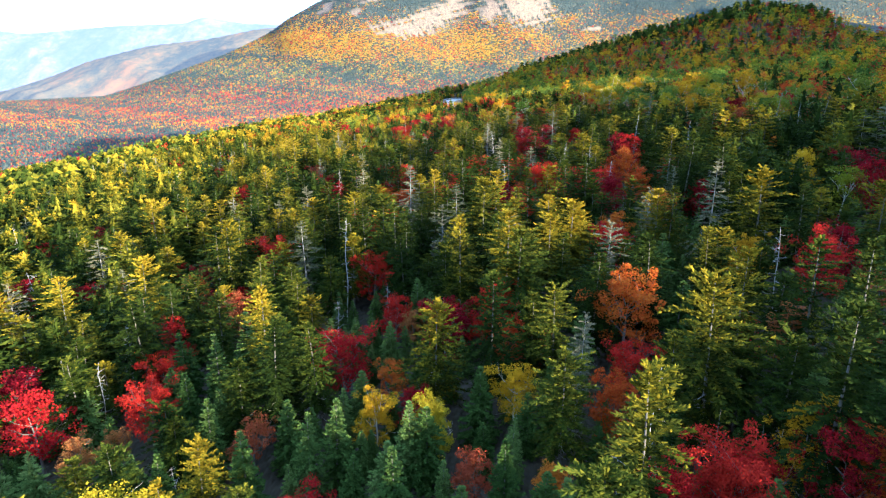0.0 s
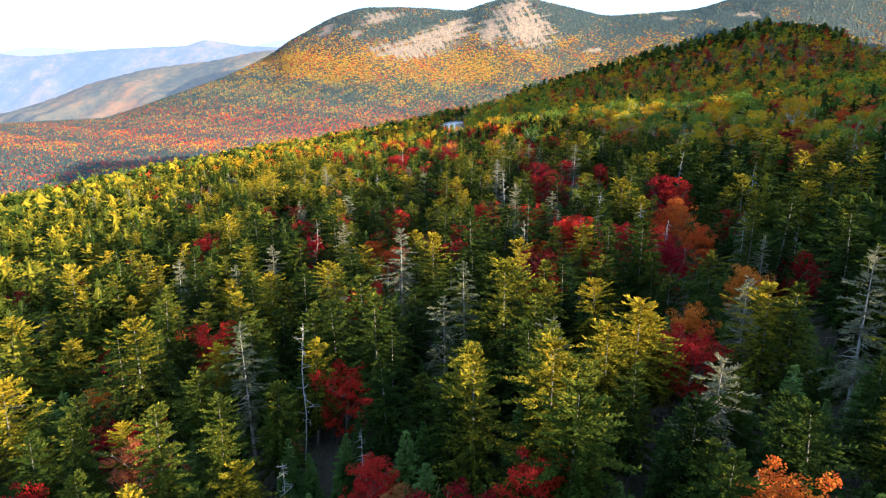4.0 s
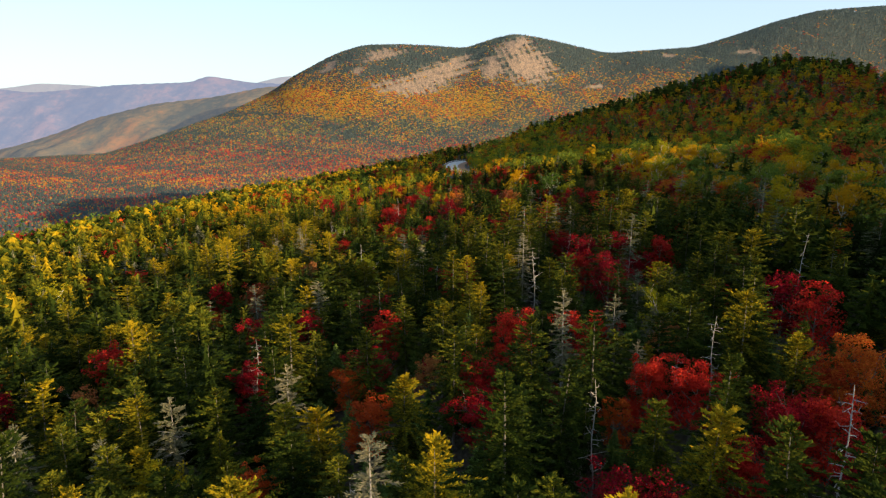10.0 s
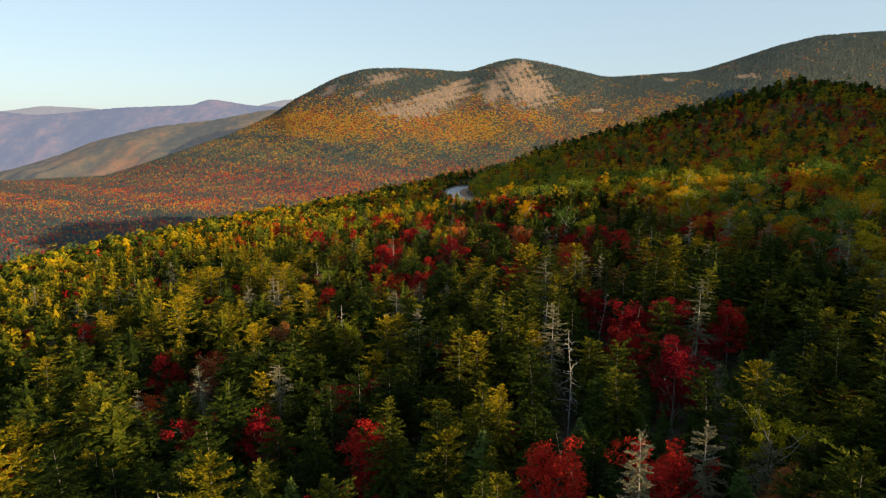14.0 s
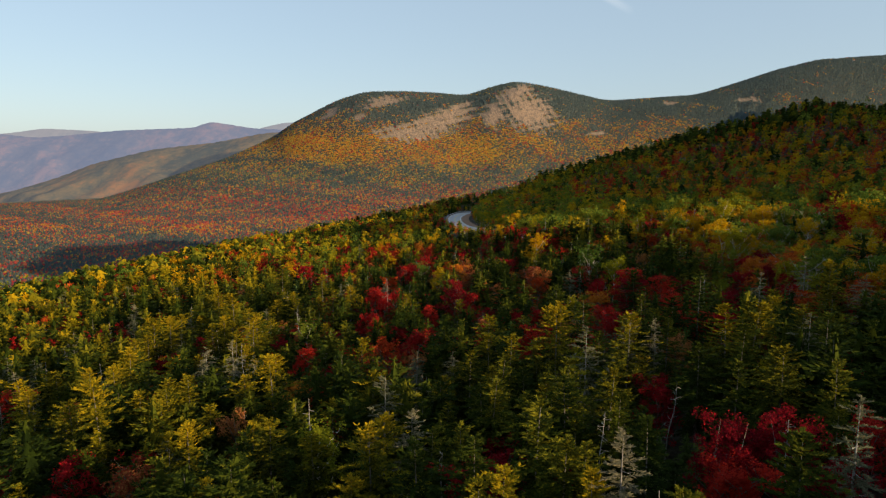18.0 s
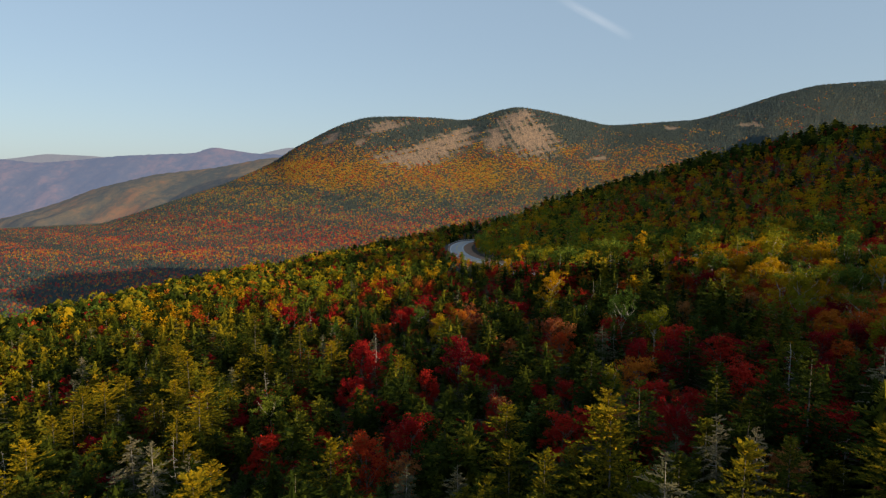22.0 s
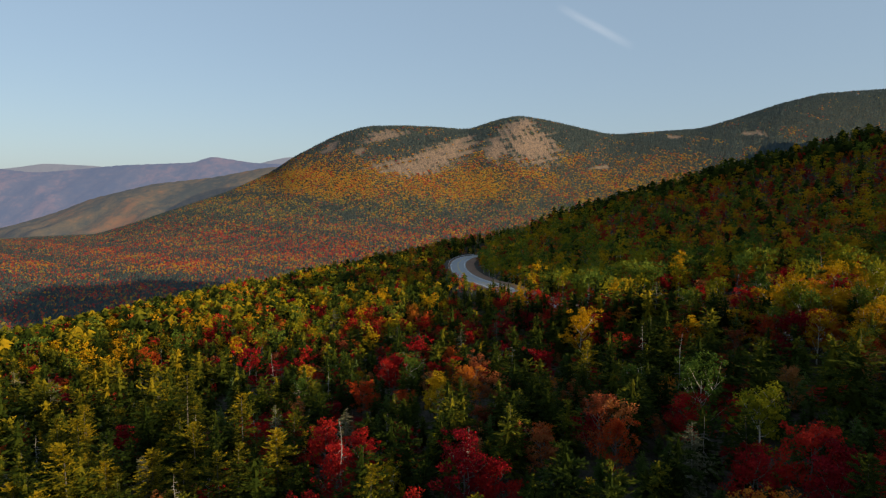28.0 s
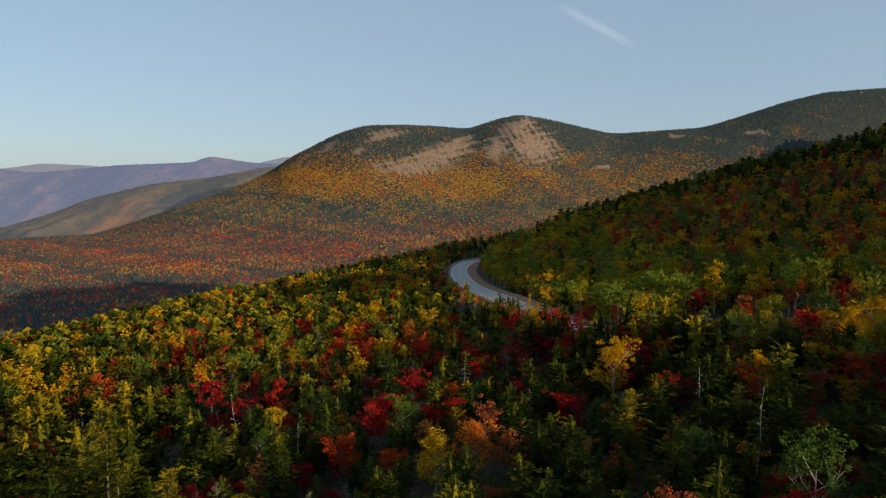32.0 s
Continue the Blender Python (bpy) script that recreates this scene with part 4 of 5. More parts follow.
LAND_LAST = {
    "golden": [(-107.6, 314.9), (-117.9, 343.2), (-66.8, 269.6, 1.1), (-62.2, 270.7, 1.1), (-38.9, 249.8, 1.3), (-27.3, 240.0, 1.1),
        (-19.0, 226.0, 1.2), (-34.8, 229.4, 1.1), (-30.2, 226.4), (-41.6, 231.3), (-24.9, 224.2), (-56.9, 246.6), (-21.8, 220.5),
        (-63.8, 293.6), (-49.5, 226.1), (21.7, 250.7), (42.2, 298.2), (-129.3, 352.9), (-96.0, 326.8), (-33.5, 238.9)],
    "spruce": [(44.6, 223.4, 1.3), (10.6, 210.8, 1.2), (44.8, 228.1, 1.2), (36.6, 228.0, 1.3), (-30.6, 239.3), (-19.1, 250.9), (9.7, 242.9),
        (-4.2, 224.7, 1.1), (30.6, 200.3, 1.1), (35.1, 211.7), (22.2, 238.0), (25.5, 217.3, 1.1), (23.1, 230.4, 1.1), (21.7, 311.9),
        (-21.8, 302.0), (-46.1, 323.2), (43.8, 258.5, 1.1), (21.5, 227.1), (20.7, 211.0, 1.1), (-8.5, 218.8), (7.2, 225.9), (13.4, 206.0),
        (37.5, 261.4), (0.9, 233.8), (-121.4, 527.3), (-72.7, 365.2)],
    "lichen": [(-77.7, 303.5), (-59.4, 284.1), (-31.1, 333.2, 1.2), (-106.0, 309.3), (-13.3, 238.3, 0.9), (23.0, 213.1)],
    "snag": [(-11.4, 224.4, 1.1), (-37.5, 250.2), (-26.3, 224.4), (2.5, 220.2, 1.2), (34.1, 299.0, 1.2), (32.2, 256.5), (32.7, 243.2),
        (25.8, 216.6), (-32.0, 275.1), (-20.1, 263.2), (-59.9, 245.9)],
    "crimson": [(-43.0, 293.3, 1.3), (-35.3, 283.3, 1.1), (-30.5, 293.1, 1.2), (-89.9, 350.7), (-63.5, 277.0), (-49.3, 251.0), (-92.3, 306.2),
        (-15.3, 233.1, 1.1), (-12.0, 224.2, 1.1), (-10.1, 230.6), (-9.0, 271.4, 1.2), (-5.2, 282.8, 1.1), (1.8, 218.6, 1.3),
        (4.9, 217.1, 1.1), (9.6, 320.4), (13.9, 290.0), (19.6, 296.2), (25.7, 298.7), (32.9, 211.4, 1.3), (33.4, 207.4, 1.2),
        (30.8, 204.6, 1.2), (27.8, 226.6, 1.1), (26.7, 209.9), (17.0, 263.7), (54.2, 266.4), (-9.8, 268.9), (-5.1, 315.9), (-114.7, 479.5),
        (-14.7, 218.0), (-2.6, 213.5), (67.0, 385.6), (65.5, 345.6), (61.0, 305.3)],
    "orange": [(-66.6, 502.3), (-102.8, 418.4), (-128.4, 412.5), (-126.0, 450.9), (39.8, 261.0), (-152.3, 409.7), (-8.8, 334.7), (-13.7, 259.3),
        (3.8, 252.8, 1.1), (24.3, 203.9), (-94.3, 362.4), (51.8, 485.1, 1.1), (54.5, 459.3), (18.5, 223.1)],
    "brown": [(17.6, 226.8, 1.2), (19.6, 225.8, 1.1), (11.0, 225.9), (5.0, 259.0, 1.2), (7.3, 251.5), (41.3, 281.6), (47.9, 259.2),
        (65.6, 316.5), (41.5, 230.6)],
    "yellow": [(25.8, 273.2, 1.3), (20.5, 331.0), (24.6, 332.4), (43.0, 263.3, 1.1), (64.3, 278.4, 1.2), (87.3, 296.2, 1.3), (76.9, 271.9, 1.2),
        (-93.5, 388.9), (-83.5, 381.7), (-1.0, 250.6, 1.1), (-154.3, 417.1), (-113.3, 370.1), (-81.5, 474.9), (-69.6, 487.0),
        (-16.9, 305.5), (-29.9, 334.9), (57.4, 251.9)],
    "lime": [(-53.4, 379.8), (-56.5, 413.0), (-39.1, 420.9), (-28.5, 374.7), (-42.5, 340.5), (-12.3, 316.8), (32.8, 220.3, 1.2),
        (82.1, 314.0, 1.2), (-26.4, 298.3), (-8.3, 390.7), (-29.3, 418.5), (-57.4, 364.8), (79.6, 320.4), (-75.8, 400.0), (-47.9, 404.0),
        (-34.3, 373.9)],
    "green": [(29.8, 227.8, 1.2), (36.0, 503.0, 1.1), (38.3, 460.1, 1.2), (32.7, 363.8), (44.9, 344.6), (35.8, 341.3), (25.2, 503.7),
        (83.4, 451.8, 1.2), (82.5, 395.4, 1.2), (85.3, 360.8, 1.2), (99.1, 330.4, 1.2), (93.8, 355.5, 1.1), (65.8, 422.6), (66.9, 327.4),
        (57.3, 439.5)],
}
KINDS = ("spruce", "golden", "fir", "lichen", "snag", "crimson", "orange", "brown", "yellow", "lime", "green")
#            spruce golden fir  lichen snag crimson orange brown yellow lime green
MIX_NEAR = (0.61, 0.16, 0.13, 0.030, 0.020, 0.030, 0.012, 0.012, 0.002, 0.006, 0.0)
MIX_START = (0.40, 0.14, 0.32, 0.030, 0.018, 0.040, 0.020, 0.030, 0.010, 0.015, 0.0)
MIX_HEATH = (0.42, 0.02, 0.22, 0.014, 0.014, 0.20, 0.035, 0.05, 0.010, 0.012, 0.02)
MIX_GILT = (0.51, 0.25, 0.04, 0.040, 0.020, 0.06, 0.025, 0.01, 0.01, 0.01, 0.0)
MIX_BROW = (0.34, 0.03, 0.22, 0.005, 0.005, 0.10, 0.08, 0.03, 0.07, 0.10, 0.04)
MIX_LEFT = (0.53, 0.13, 0.08, 0.008, 0.006, 0.09, 0.06, 0.02, 0.04, 0.03, 0.01)
MIX_HILL = (0.12, 0.00, 0.03, 0.000, 0.004, 0.17, 0.20, 0.12, 0.15, 0.08, 0.16)
MIX_BANK = (0.10, 0.02, 0.04, 0.000, 0.004, 0.06, 0.07, 0.04, 0.13, 0.24, 0.34)
MIX_CREST = (0.70, 0.00, 0.10, 0.000, 0.000, 0.08, 0.02, 0.02, 0.02, 0.02, 0.04)


def nearest_view(x, y, wide=0.74, pad=3):
    """How near the flight sees a place (metres), inside the picture."""
    best = np.full(x.shape, 1e9)
    z = canopy(x, y)
    for t, cx, cy, cz, tilt, _, _ in ROWS:
        d = y - cy
        low = np.tan(np.radians(-tilt + 21.5))
        ok = (d > 8) & (np.abs(x - cx) < wide * d + pad) & ((cz - z) < low * d + pad)
        best = np.where(ok, np.minimum(best, np.hypot(d, cz - z)), best)
    return best


def scatter():
    rng = np.random.default_rng(7)
    xs, ys = [], []
    for x0, x1, y0, y1, step in ((-75, 75, 14, 150, 3.45), (-190, -75, 40, 150, 3.4), (75, 190, 40, 150, 3.4), (-230, -110, 150, 345, 3.5), (-110, -32, 150, 345, 4.1), (-32, 70, 150, 345, 3.05), (70, 250, 150, 345, 3.8), (-250, 45, 345, 625, 3.3), (45, 290, 345, 625, 4.2)):
        gx, gy = np.meshgrid(np.arange(x0, x1, step), np.arange(y0, y1, step * 0.9))
        gx = gx + (np.arange(gx.shape[0]) % 2)[:, None] * step / 2
        xs.append((gx + rng.uniform(-0.42, 0.42, gx.shape) * step).ravel())
        ys.append((gy + rng.uniform(-0.42, 0.42, gy.shape) * step).ravel())
    # a closer row along the road's downhill edge
    g = unit(np.gradient(ROAD_LINE, axis=0)[:, :2])
    near = ROAD_LINE[:, 1] < 340
    for off in (-6.2, -8.6, -11.0):
        edge = (ROAD_LINE[:, :2] + np.stack([g[:, 1], -g[:, 0]], -1) * off)[near]
        xs.append(edge[:, 0] + rng.normal(0, 0.5, len(edge)))
        ys.append(edge[:, 1] + rng.normal(0, 0.5, len(edge)))
    x, y = np.concatenate(xs), np.concatenate(ys)
    past, left, front = beyond(x, y)
    rd = road_side(x, y)
    see = nearest_view(x, y)
    keep = (see < 1e8) & (left < 40) & (front < 16) & ((rd > 10.5) | (rd < -5.2)) & (rng.uniform(0, 1, len(x)) > 0.04)
    keep &= ~((rd > -7.5) & (rd < 0) & (y > 345)) & (np.hypot((x - 60) / 17, (y - 311) / 13) > 1)
    x, y, front = x[keep], y[keep], front[keep]
    kind = np.zeros(len(x), int)
    pick = rng.uniform(0, 1, len(x))
    clump = wave(x, y, 11, 0.5) + 0.5 * wave(x, y, 5, 1.5)
    pick = np.clip(pick + 0.10 * clump, 0, 0.9999)
    heath = (y > 182 + 0.5 * np.minimum(x, 0) + 14 * wave(x, y, 25, 2)) & (x > -26 - 0.25 * (y - 200) + 10 * wave(x, y, 22, 3))
    gilt = (y > 186 + 8 * wave(x, y, 20, 7)) & (y < 312) & ~heath
    brow = (y > 312 + 15 * wave(x, y, 30, 1)) & (x < 45)
    far_left = brow & (x < -72 + 15 * wave(x, y, 30, 5))
    hill = (x > 52 + 12 * wave(x, y, 24, 4)) & (y > 120)
    bank = (y > 300) & (road_side(x, y) > 0) & (road_side(x, y) < 75 + 18 * wave(x, y, 26, 6))
    crest_zone = (front > -22) & (x > 40)
    for zone, mixture in ((np.ones(len(x), bool), MIX_NEAR), (y < 56 + 6 * wave(x, y, 12, 2), MIX_START), (heath, MIX_HEATH), (gilt, MIX_GILT), (brow, MIX_BROW), (far_left, MIX_LEFT), (hill, MIX_HILL), (bank, MIX_BANK), (crest_zone, MIX_CREST)):
        edges = np.cumsum(mixture) / np.sum(mixture)
        kind = np.where(zone, np.searchsorted(edges, pick), kind)
    kind = np.minimum(kind, len(KINDS) - 1)
    # the trees picked out by name stand where they stand; the others keep clear of them, and only young firs grow close before them
    young, spots = np.zeros(len(x), bool), []
    for stretch in (LAND_FIRST, LAND_SECOND, LAND_THIRD, LAND_LAST):
        for name, places in stretch.items():
            spots += [(*p[:2], p[2] if len(p) > 2 else 1.0, KINDS.index(name)) for p in places]
    by_road = np.abs(road_side(x, y)) <= 16
    for px, py, big, k in spots:
        slim = KINDS[k] in ("snag", "lichen", "golden", "spruce", "fir")
        ok = np.hypot(x - px, y - py) > (1.5 if slim else 2.1) * big
        front_of = (np.abs(x - px - 0.1 * (y - py)) < (1.3 if slim else 2.7) * big) & (y < py) & (y > py - (3.0 if slim else 9.0))
        young |= front_of & ~by_road
        x, y, kind, young, by_road = x[ok], y[ok], kind[ok], young[ok], by_road[ok]
    kind = np.where(young, KINDS.index("fir"), kind)
    spot = np.array(spots)
    # seedlings close the gaps of the near slope
    gx, gy = np.meshgrid(np.arange(-80, 80, 2.3), np.arange(20, 235, 2.3))
    gx, gy = (gx + rng.uniform(-0.8, 0.8, gx.shape)).ravel(), (gy + rng.uniform(-0.8, 0.8, gy.shape)).ravel()
    seen = nearest_view(gx, gy) < 1e8
    gx, gy = gx[seen], gy[seen]
    others = np.array([(a, b) for a, b, _, _ in spots])
    ax, ay = np.append(x, others[:, 0]), np.append(y, others[:, 1])
    gap = np.array([np.min((ax - a) ** 2 + (ay - b) ** 2) for a, b in zip(gx, gy)]) > 1.9 ** 2
    gx, gy = gx[gap], gy[gap]
    x, y, young = np.append(x, gx), np.append(y, gy), np.append(young, np.ones(len(gx), bool))
    kind = np.append(kind, np.full(len(gx), KINDS.index("fir")))
    named = np.concatenate([np.where(young, -1.0, 0.0), spot[:, 2]])
    x, y = np.append(x, spot[:, 0]), np.append(y, spot[:, 1])
    kind = np.append(kind, spot[:, 3].astype(int))
    # the same forest goes on beside and behind the flight
    gx, gy = np.meshgrid(np.arange(-215, 330, 5.0), np.arange(-70, 420, 5.0))
    gx, gy = (gx + rng.uniform(-2, 2, gx.shape)).ravel(), (gy + rng.uniform(-2, 2, gy.shape)).ravel()
    past, left, front = beyond(gx, gy)
    ok = (nearest_view(gx, gy) > 1e8) & (past < 30) & (np.abs(road_side(gx, gy)) > 10)
    gx, gy = gx[ok], gy[ok]
    x, y = np.append(x, gx), np.append(y, gy)
    edges = np.cumsum(MIX_NEAR) / np.sum(MIX_NEAR)
    kind = np.append(kind, np.minimum(np.searchsorted(edges, rng.uniform(0, 1, len(gx))), len(KINDS) - 1))
    named = np.append(named, np.zeros(len(gx)))
    return x, y, kind, named


tx, ty, tkind, tbig = scatter()
tnamed = tbig > 0
tsee = nearest_view(tx, ty)
aside = (tsee > 1e8) & ~tnamed
tedge = nearest_view(tx, ty, 0.9, 14)
tsee = np.where(aside, np.where(tedge < 1e8, np.maximum(tedge, 75.0), 300.0), np.where(tsee > 1e8, 60.0, tsee))
trng = np.random.default_rng(11)
tz = ground_z(tx, ty)
# some stand tall over the rest
tsize = np.clip(trng.normal(0.92, 0.17, len(tx)), 0.5, 1.3)
tsize = np.where(np.isin(tkind, [KINDS.index(k) for k in ("crimson", "orange", "brown")]) & ~tnamed, tsize * 0.85, tsize)
tsize = np.where(tkind == KINDS.index("fir"), tsize * 0.85, tsize)
tsize = np.where(tbig < 0, trng.uniform(0.45, 0.65, len(tx)), tsize)
heathy = (ty > 185) & (tx < 55) & (tx > -30 - 0.25 * (ty - 200)) & ~tnamed
tsize = np.where(heathy, tsize * 0.82, tsize)
tsize = np.where(~tnamed & (tx > 55) & (ty > 150) & (tkind >= KINDS.index("crimson")), tsize * 1.12, tsize)
tsize = np.where(~tnamed & (tx < 55) & (ty > 300) & (tkind >= KINDS.index("crimson")), tsize * 1.2, tsize)
tsize = np.where(tnamed, tbig * np.where(tkind == KINDS.index("fir"), 0.82, 1.0), tsize)
troad = road_side(tx, ty)
tsize = np.where((troad < 0) & (troad > -16) & (ty > 312), np.minimum(tsize, 0.75) * 0.72, tsize)
tsize = np.where(aside & (tsee > 250), 1.2, tsize)
tsize = np.where((troad < 0) & (troad > -15) & (ty < 290), np.maximum(tsize, 0.95) * 1.1, tsize)
tturn = trng.uniform(0, 6.283, len(tx))

TREE_TEXT = {
    "spruce": ("spruce_tree", "dark green spruce standing in the forest", "spruce"),
    "golden": ("golden_spruce", "spruce with yellow-green sunlit top among darker trees", "spruce"),
    "fir": ("fir_tree", "young blue-green fir in the forest", "fir"),
    "lichen": ("lichen_spruce", "half-dead spruce grey with lichen in the forest", "spruce"),
    "snag": ("dead_tree", "bare bleached dead tree standing in the forest", "dead tree"),
    "crimson": ("red_maple", "crimson autumn maple among dark conifers", "maple"),
    "orange": ("orange_maple", "orange-red autumn maple among dark conifers", "maple"),
    "brown": ("rust_maple", "rust-brown half-bare autumn maple in the forest", "maple"),
    "yellow": ("yellow_birch", "bright yellow autumn birch in the forest", "birch"),
    "lime": ("lime_birch", "yellow-green turning birch in the forest", "birch"),
    "green": ("green_birch", "still green leafy birch on the hillside", "birch"),
}


def shapes(kind, level):
    """(trunk, crown, bare branches) arrays of one kind's variants; level 0 is nearest, 3 farthest."""
    out = []
    for i in range((5, 4, 3, 3, 2)[level]):
        s = 100 * KINDS.index(kind) + 10 * level + i
        if kind in ("spruce", "golden", "fir", "lichen"):
            h, r, b, ragged, shape, thin, up = {
                "spruce": (9.2, 2.65, 0.24, 0.46, 0.55, 0.95, 0.30), "golden": (9.8, 2.8, 0.24, 0.52, 0.48, 0.95, 0.36),
                "fir": (6.8, 2.05, 0.04, 0.20, 0.85, 1.0, 0.36), "lichen": (9.6, 1.9, 0.30, 0.55, 0.55, 0.55, 0.20)}[kind]
            if level > 2:
                b = 0.08
            h, r = h * (1 + 0.08 * (i - 1)), r * (1 + 0.12 * ((i * 7) % 3 - 1))
            wh, per, tw = ((27, 8, 16), (22, 7, 9), (16, 6, 4), (11, 5, 3), (3, 3, 0))[level]
            full, big, cap = ((1.75, 0.95, 0.28), (1.6, 1.05, 0.42), (1.6, 1.3, 0.70), (1.9, 1.5, 0.95), (2.2, 1.0, 2.5))[level]
            full *= 0.55 if kind == "lichen" else 1.0
            core, rings = ((0, (8, 11)), (0, (8, 11)), (0.30, (6, 7)), (0.40, (8, 8)), (1.05, (7, 6)))[level]
            t, c = conifer(s, h, r * (1, 1.02, 1.1, 1.25, 1.4)[level], b, wh, per, tw, ragged, shape, max(thin, (0, 0.6, 0.8, 1, 1)[level]), up, full, big, cap, core * (0.4 if kind == "lichen" else 1.0), rings)
            if level > 2:
                t = tube([(0, 0, -0.6), (0, 0, h * 0.8)], (0.07, 0.01), 3)
            bare = None
            if level < 2 and kind in ("lichen", "spruce", "golden"):
                n, reach = (30, 1.5) if kind == "lichen" else (12, 1.0)
                bare = dead_branches(s + 5, h, 0.08, 0.75 if kind == "lichen" else 0.42, n if level == 0 else n // 2, reach, 2 if kind == "lichen" else 1)
            out.append((t, c, bare))
        elif kind == "snag":
            h = 7.0 + 1.2 * i
            t, br = snag(s, h, (30, 22, 14, 10, 4)[level], 1.35, (2, 2, 1, 0, 0)[level])
            if level > 3:
                t = tube([(0, 0, -0.6), (0.05, 0.1, h)], (0.09, 0.03), 3)
            out.append((t, None, br))
        else:
            h, r, b, limbs = {"crimson": (7.0, 2.3, 0.15, 9), "orange": (7.0, 2.3, 0.15, 9), "brown": (6.6, 2.0, 0.2, 11), "yellow": (7.8, 2.2, 0.15, 8), "lime": (8.0, 2.1, 0.12, 8), "green": (8.4, 2.4, 0.1, 9)}[kind]
            h = h * (1 + 0.10 * ((i * 5) % 3 - 1))
            cl, lv, leaf, spread = ((120, 84, 0.115, 0.48), (90, 40, 0.185, 0.52), (56, 18, 0.29, 0.56), (40, 14, 0.36, 0.56), (20, 9, 0.58, 0.60))[level]
            if kind == "brown":
                cl = int(cl * 0.6)
            t, c = broadleaf(s, h, r, b, limbs, cl, lv, leaf, spread)
            if level > 2:
                t = tube([(0, 0, -0.6), (0.1, 0.1, h * 0.6)], (0.07, 0.02), 3)
            out.append((t, c, None))
    return out


def stand(kind, chosen, level):
    """Separate trees, each with its trunk and crown."""
    name, label, category = TREE_TEXT[kind]
    variants = shapes(kind, level)
    bark = M["deadwood"] if kind in ("snag", "lichen") else M["birch"] if kind in ("yellow", "lime", "green") else M["bark"]
    roots = []
    for v, (t, c, bare) in enumerate(variants):
        root = new(name)
        tagged(root, label, category, "trees of the forest")
        root.empty_display_size = 0.3
        part("trunk", mesh_from(name + "_trunk", *t, [bark], smooth=True), root)
        if c is not None:
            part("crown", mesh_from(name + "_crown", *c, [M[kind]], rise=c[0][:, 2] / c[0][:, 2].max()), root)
        if bare is not None:
            tagged(part("dead_wood", mesh_from(name + "_dead_wood", *bare, [M["deadwood"]]), root, "bare grey branches"), kind="stuff")
        roots.append(root)
    used = set()
    for i in chosen:
        v = int(trng.integers(0, len(roots)))
        k = tsize[i]
        m = Matrix.LocRotScale((tx[i], ty[i], tz[i] - 0.05), Euler((trng.normal(0, 0.025), trng.normal(0, 0.025), tturn[i])), (k * trng.uniform(0.9, 1.1), k * trng.uniform(0.9, 1.1), k))
        if v in used:
            copy_thing(roots[v], m @ Matrix.Diagonal((*[1 / c for c in roots[v].scale], 1)))
        else:
            roots[v].matrix_basis = m
            used.add(v)
    for v, root in enumerate(roots):
        if v not in used:
            for o in (*root.children, root):
                bpy.data.objects.remove(o)


def plant(variants, x, y, z, size, turn, rng, stretch=0.1):
    """Joins many trees of one kind: for each variant the crown, trunk and branch arrays, with a tone a tree."""
    sets = {"crown": ([], [], [], 0, []), "wood": ([], [], [], 0, [])}
    which = rng.integers(0, len(variants), len(x))
    for v, (t, c, bare) in enumerate(variants):
        ids = np.nonzero(which == v)[0]
        if not len(ids):
            continue
        wood = [a for a in (t, bare) if a is not None]
        for key, piece in (("crown", c), ("wood", join(wood) if wood else None)):
            if piece is None:
                continue
            pv, pf = piece
            sc = size[ids][:, None] * rng.uniform(1 - stretch, 1 + stretch, (len(ids), 2))
            ca, sa = np.cos(turn[ids])[:, None], np.sin(turn[ids])[:, None]
            qx = (pv[None, :, 0] * ca - pv[None, :, 1] * sa) * sc[:, :1] + x[ids][:, None]
            qy = (pv[None, :, 0] * sa + pv[None, :, 1] * ca) * sc[:, 1:] + y[ids][:, None]
            qz = pv[None, :, 2] * size[ids][:, None] + z[ids][:, None]
            vs, fs, ts, n, rs = sets[key]
            vs.append(np.stack([qx, qy, qz], -1).reshape(-1, 3))
            fs.append((pf[None] + (np.arange(len(ids)) * len(pv))[:, None, None]).reshape(-1, 3) + n)
            ts.append(np.repeat(rng.uniform(0, 1, len(ids)), len(pv)))
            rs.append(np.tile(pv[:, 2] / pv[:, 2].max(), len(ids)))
            sets[key] = (vs, fs, ts, n + len(ids) * len(pv), rs)
    return sets


def woods(kind, chosen, level, place):
    """The trees farther off, joined by kind."""
    name, label, category = TREE_TEXT[kind]
    if not len(chosen):
        return
    sets = plant(shapes(kind, level), tx[chosen], ty[chosen], tz[chosen] - 0.05, tsize[chosen], tturn[chosen], np.random.default_rng(50 + level))
    root = new(name + "_woods")
    tagged(root, label.replace("standing in the forest", "woods") + " " + place, "forest", kind="stuff")
    bark = M["deadwood"] if kind in ("snag", "lichen") else M["birch"] if kind in ("yellow", "lime", "green") else M["bark"]
    for key, mat in (("crown", M.get(kind)), ("wood", bark)):
        vs, fs, ts, _, rs = sets[key]
        if vs:
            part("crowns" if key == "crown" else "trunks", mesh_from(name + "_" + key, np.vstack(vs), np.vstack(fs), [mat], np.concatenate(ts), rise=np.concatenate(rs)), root)


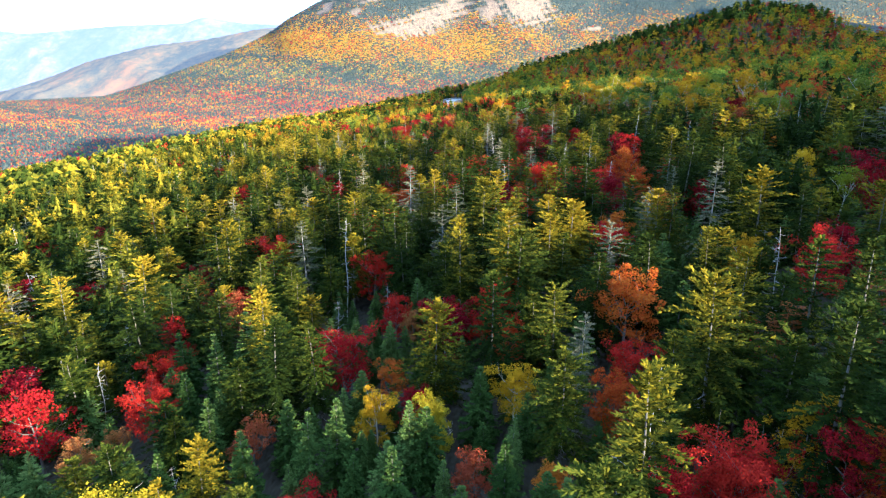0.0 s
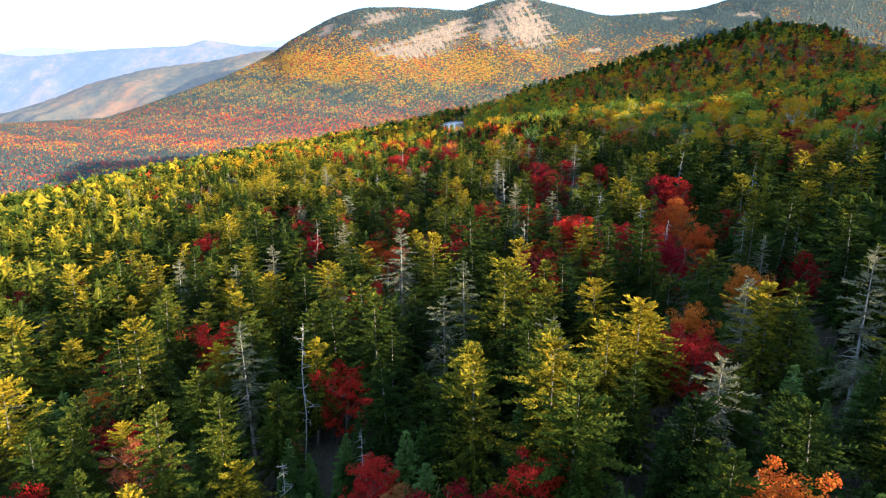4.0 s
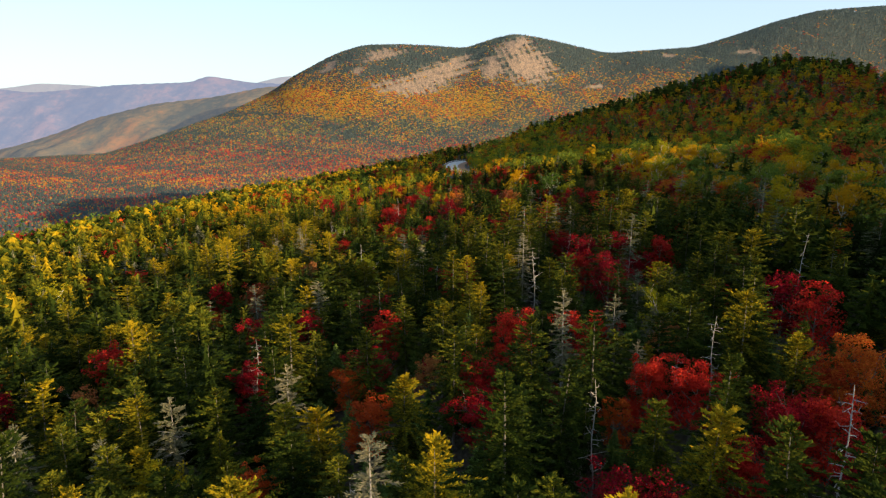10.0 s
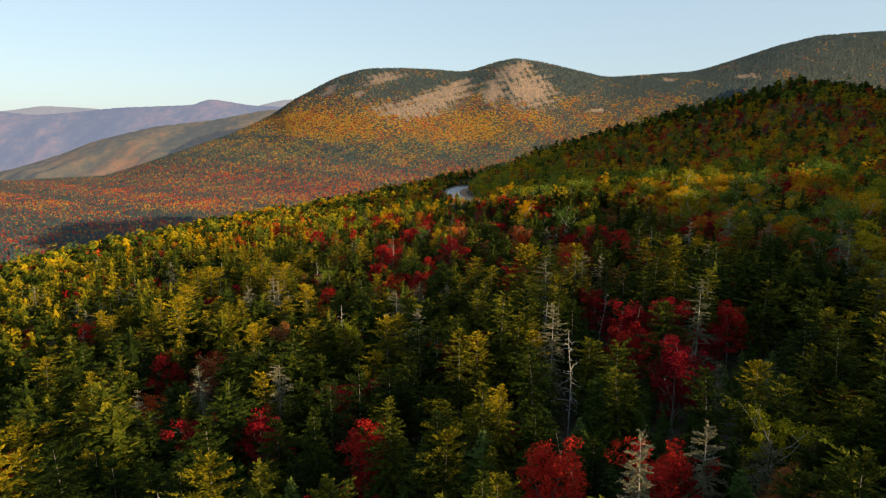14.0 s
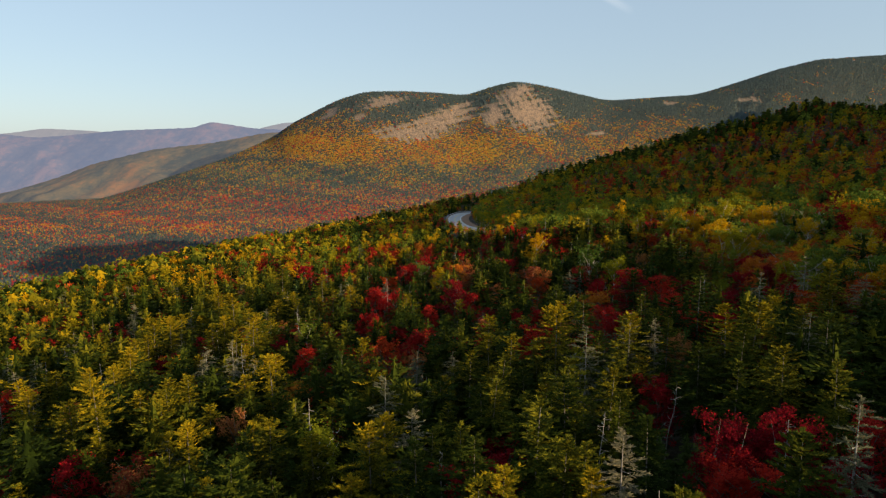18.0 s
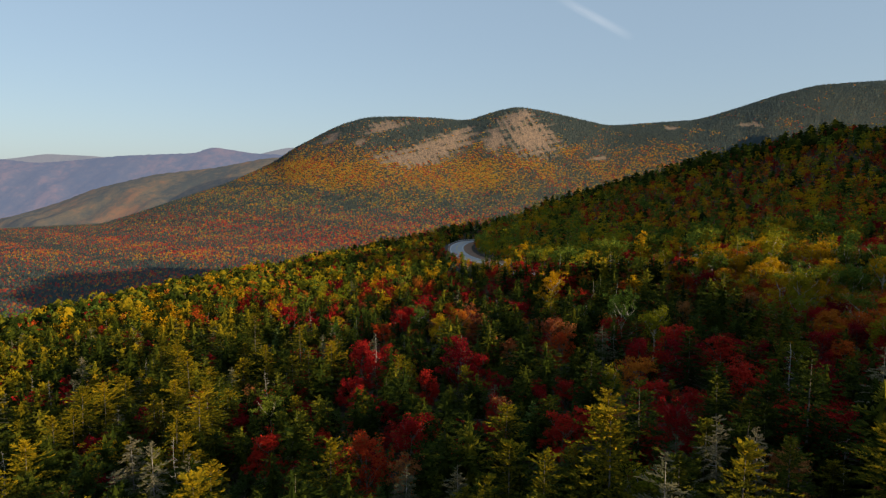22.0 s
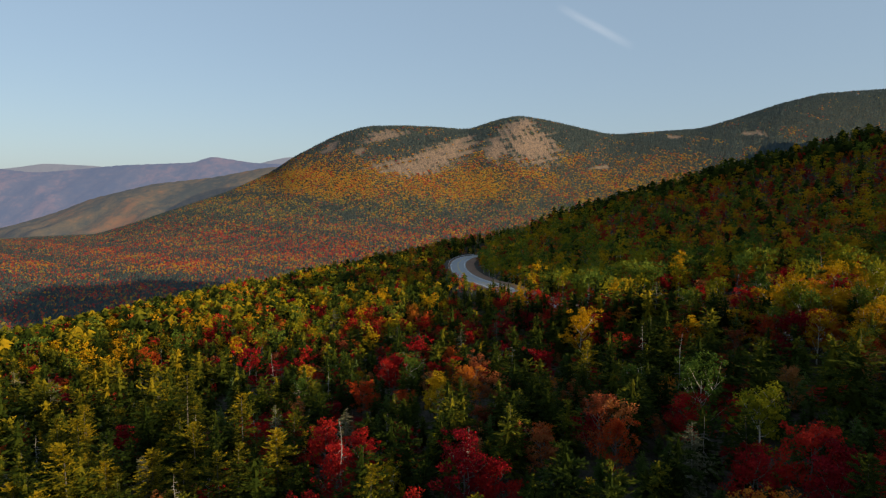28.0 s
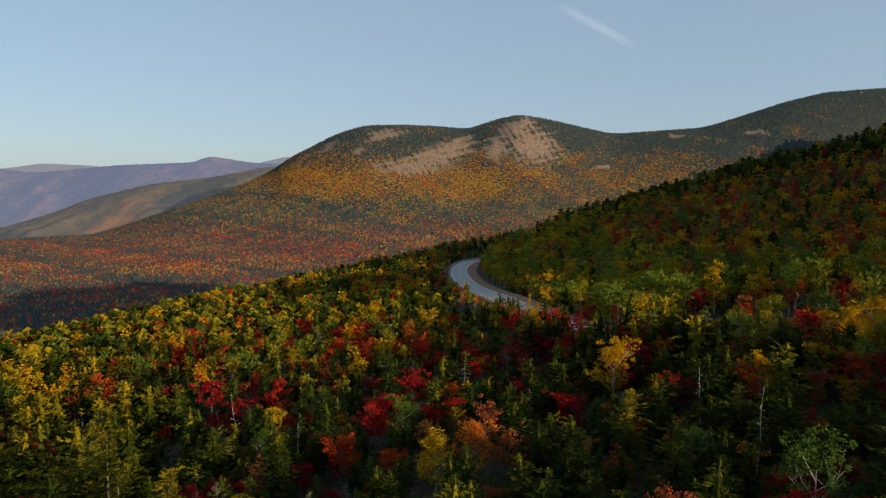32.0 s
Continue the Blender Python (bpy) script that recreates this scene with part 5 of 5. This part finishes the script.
for k, kind in enumerate(KINDS):
    mine = np.nonzero(tkind == k)[0]
    mine = mine[np.argsort(tsee[mine])]
    own = mine[:300]
    own = own[(tsee[own] < 120) & ~aside[own]]
    stand(kind, own[tsee[own] < 44], 0)
    stand(kind, own[tsee[own] >= 44], 1)
    rest = mine[~np.isin(mine, own)]
    woods(kind, rest[tsee[rest] < 92], 2, "close by")
    woods(kind, rest[(tsee[rest] >= 92) & (tsee[rest] < 190)], 3, "in the middle distance")
    woods(kind, rest[tsee[rest] >= 190], 4, "far along the slope")


# ---------------------------------------------------------------- far woods of valley and mountain
def far_woods():
    rng = np.random.default_rng(5)
    xs, ys = [], []
    # rows of depth, each as wide as the view, closer together where the ground is nearer
    d = 380.0
    while d < 2960:
        step = 2.7 + d * 0.0005
        half = 0.86 * d + 60
        gx = np.arange(-half, half, step)
        xs.append(gx + rng.uniform(-0.5, 0.5, len(gx)) * step)
        ys.append(EYE_Y + d + rng.uniform(-1.0, 1.0, len(gx)) * step * 1.5)
        d += step * 1.5
    x, y = np.concatenate(xs), np.concatenate(ys)
    past, left, front = beyond(x, y)
    dd = y - EYE_Y
    u = 784 + F * x / dd
    ok = (past > 22) & (dd < along(u, RIDGE_D) + 12) & (rock(x, y) < 0.35 + rng.uniform(-0.2, 0.3, len(x)))
    z = ground_z(x, y)
    # what the home slope and its hill hide for good
    sight = HORIZON - F * (z + 6 - EYE_Z) / dd
    brow = np.interp(u, (-200, 0, 200, 400, 600, 800, 880, 1000, 1200, 1568, 1800), (640, 610, 575, 530, 490, 470, 450, 390, 320, 280, 240))
    ok &= sight < brow + 26
    x, y, z, u, sight = x[ok], y[ok], z[ok], u[ok], sight[ok]
    clump = wave(x, y, 60, 0.2) + 0.7 * wave(x, y, 23, 1.1)
    bend = sight + 9 * wave(x, y, 90, 0.9)
    # heights of conifers, a golden belt under the cliffs, olive woods, red woods below, dark valley
    dark = np.interp(bend, (200, 262, 285, 305, 340, 362, 385, 420, 470, 485, 560), (0.96, 0.90, 0.46, 0.06, 0.20, 0.62, 0.60, 0.44, 0.36, 0.58, 0.55))
    dark = dark + 0.30 * clump + 0.25 * ((bend > 285) & (bend < 345) & ((u < 500) | (u > 880))) + 0.10 * np.clip((u - 940) / 80, 0, 1) * (bend < 350) + 0.10 * (u < 470) * (bend < 345)
    gold_share = np.interp(bend, (200, 285, 340, 360, 400, 430, 462, 475, 485, 600), (0.45, 0.85, 0.74, 0.30, 0.20, 0.16, 0.28, 0.60, 0.20, 0.15))
    red_share = np.interp(bend, (200, 285, 340, 370, 400, 440, 480, 600), (0.10, 0.16, 0.10, 0.12, 0.46, 0.62, 0.55, 0.55))
    pick = rng.uniform(0, 1, len(x))
    p2 = np.clip(rng.uniform(0, 1, len(x)) + 0.22 * (wave(x, y, 75, 2.7) + 0.6 * wave(x, y, 27, 3.4)), 0, 1)
    leafy = pick >= dark
    gold = leafy & (p2 < gold_share)
    red = leafy & ~gold & (p2 > 1 - red_share * 1.1)
    groups = {"conifer": np.nonzero(~leafy)[0], "red": np.nonzero(red)[0], "gold": np.nonzero(gold)[0], "mixed": np.nonzero(leafy & ~gold & ~red)[0]}
    spike_t = [(np.array([(1, 0, 0.2), (-0.5, 0.87, 0.2), (-0.5, -0.87, 0.2), (0, 0, 1.0)]) * (0.42, 0.42, 1.0), np.array([(0, 1, 3), (1, 2, 3), (2, 0, 3)]))]
    def blob(seed):
        r = np.random.default_rng(seed)
        v = np.array([(1, 0, 0.45), (0.3, 0.95, 0.5), (-0.8, 0.6, 0.4), (-0.8, -0.6, 0.5), (0.3, -0.95, 0.4), (0.1, 0, 1.0)]) * (0.68, 0.68, 1.0)
        v = v + r.normal(0, 0.08, v.shape)
        return v, np.array([(0, 1, 5), (1, 2, 5), (2, 3, 5), (3, 4, 5), (4, 0, 5)])
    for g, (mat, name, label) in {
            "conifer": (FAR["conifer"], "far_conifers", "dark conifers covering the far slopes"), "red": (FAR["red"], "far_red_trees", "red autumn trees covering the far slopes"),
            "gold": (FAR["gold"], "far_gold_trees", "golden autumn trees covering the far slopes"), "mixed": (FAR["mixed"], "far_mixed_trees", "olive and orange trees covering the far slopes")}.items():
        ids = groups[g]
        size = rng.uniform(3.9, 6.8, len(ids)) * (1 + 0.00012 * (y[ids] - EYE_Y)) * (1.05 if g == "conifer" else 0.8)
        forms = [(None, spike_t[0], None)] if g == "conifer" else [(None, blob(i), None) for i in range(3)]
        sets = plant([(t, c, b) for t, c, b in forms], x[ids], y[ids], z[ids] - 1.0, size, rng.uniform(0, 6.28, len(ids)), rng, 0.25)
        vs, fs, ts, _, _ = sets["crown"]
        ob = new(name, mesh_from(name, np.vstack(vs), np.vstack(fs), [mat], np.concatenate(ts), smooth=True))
        tagged(ob, label, "forest", kind="stuff")


FAR = {
    # distance haze is painted into the conifers' bluish, lightened base colours
    "conifer": foliage("hazed_conifer_needles", [(0.0, (0.046, 0.068, 0.074)), (0.5, (0.064, 0.088, 0.090)), (1.0, (0.090, 0.112, 0.100))], 0.2),
    "red": foliage("far_red_leaves", [(0.0, (0.27, 0.036, 0.042)), (0.5, (0.34, 0.055, 0.046)), (1.0, (0.38, 0.110, 0.050))], 0.25),
    "gold": foliage("far_gold_leaves", [(0.0, (0.42, 0.130, 0.030)), (0.4, (0.44, 0.215, 0.034)), (1.0, (0.34, 0.260, 0.050))], 0.25),
    "mixed": foliage("far_mixed_leaves", [(0.0, (0.110, 0.140, 0.068)), (0.5, (0.165, 0.175, 0.070)), (1.0, (0.28, 0.205, 0.070))], 0.25),
}
far_woods()
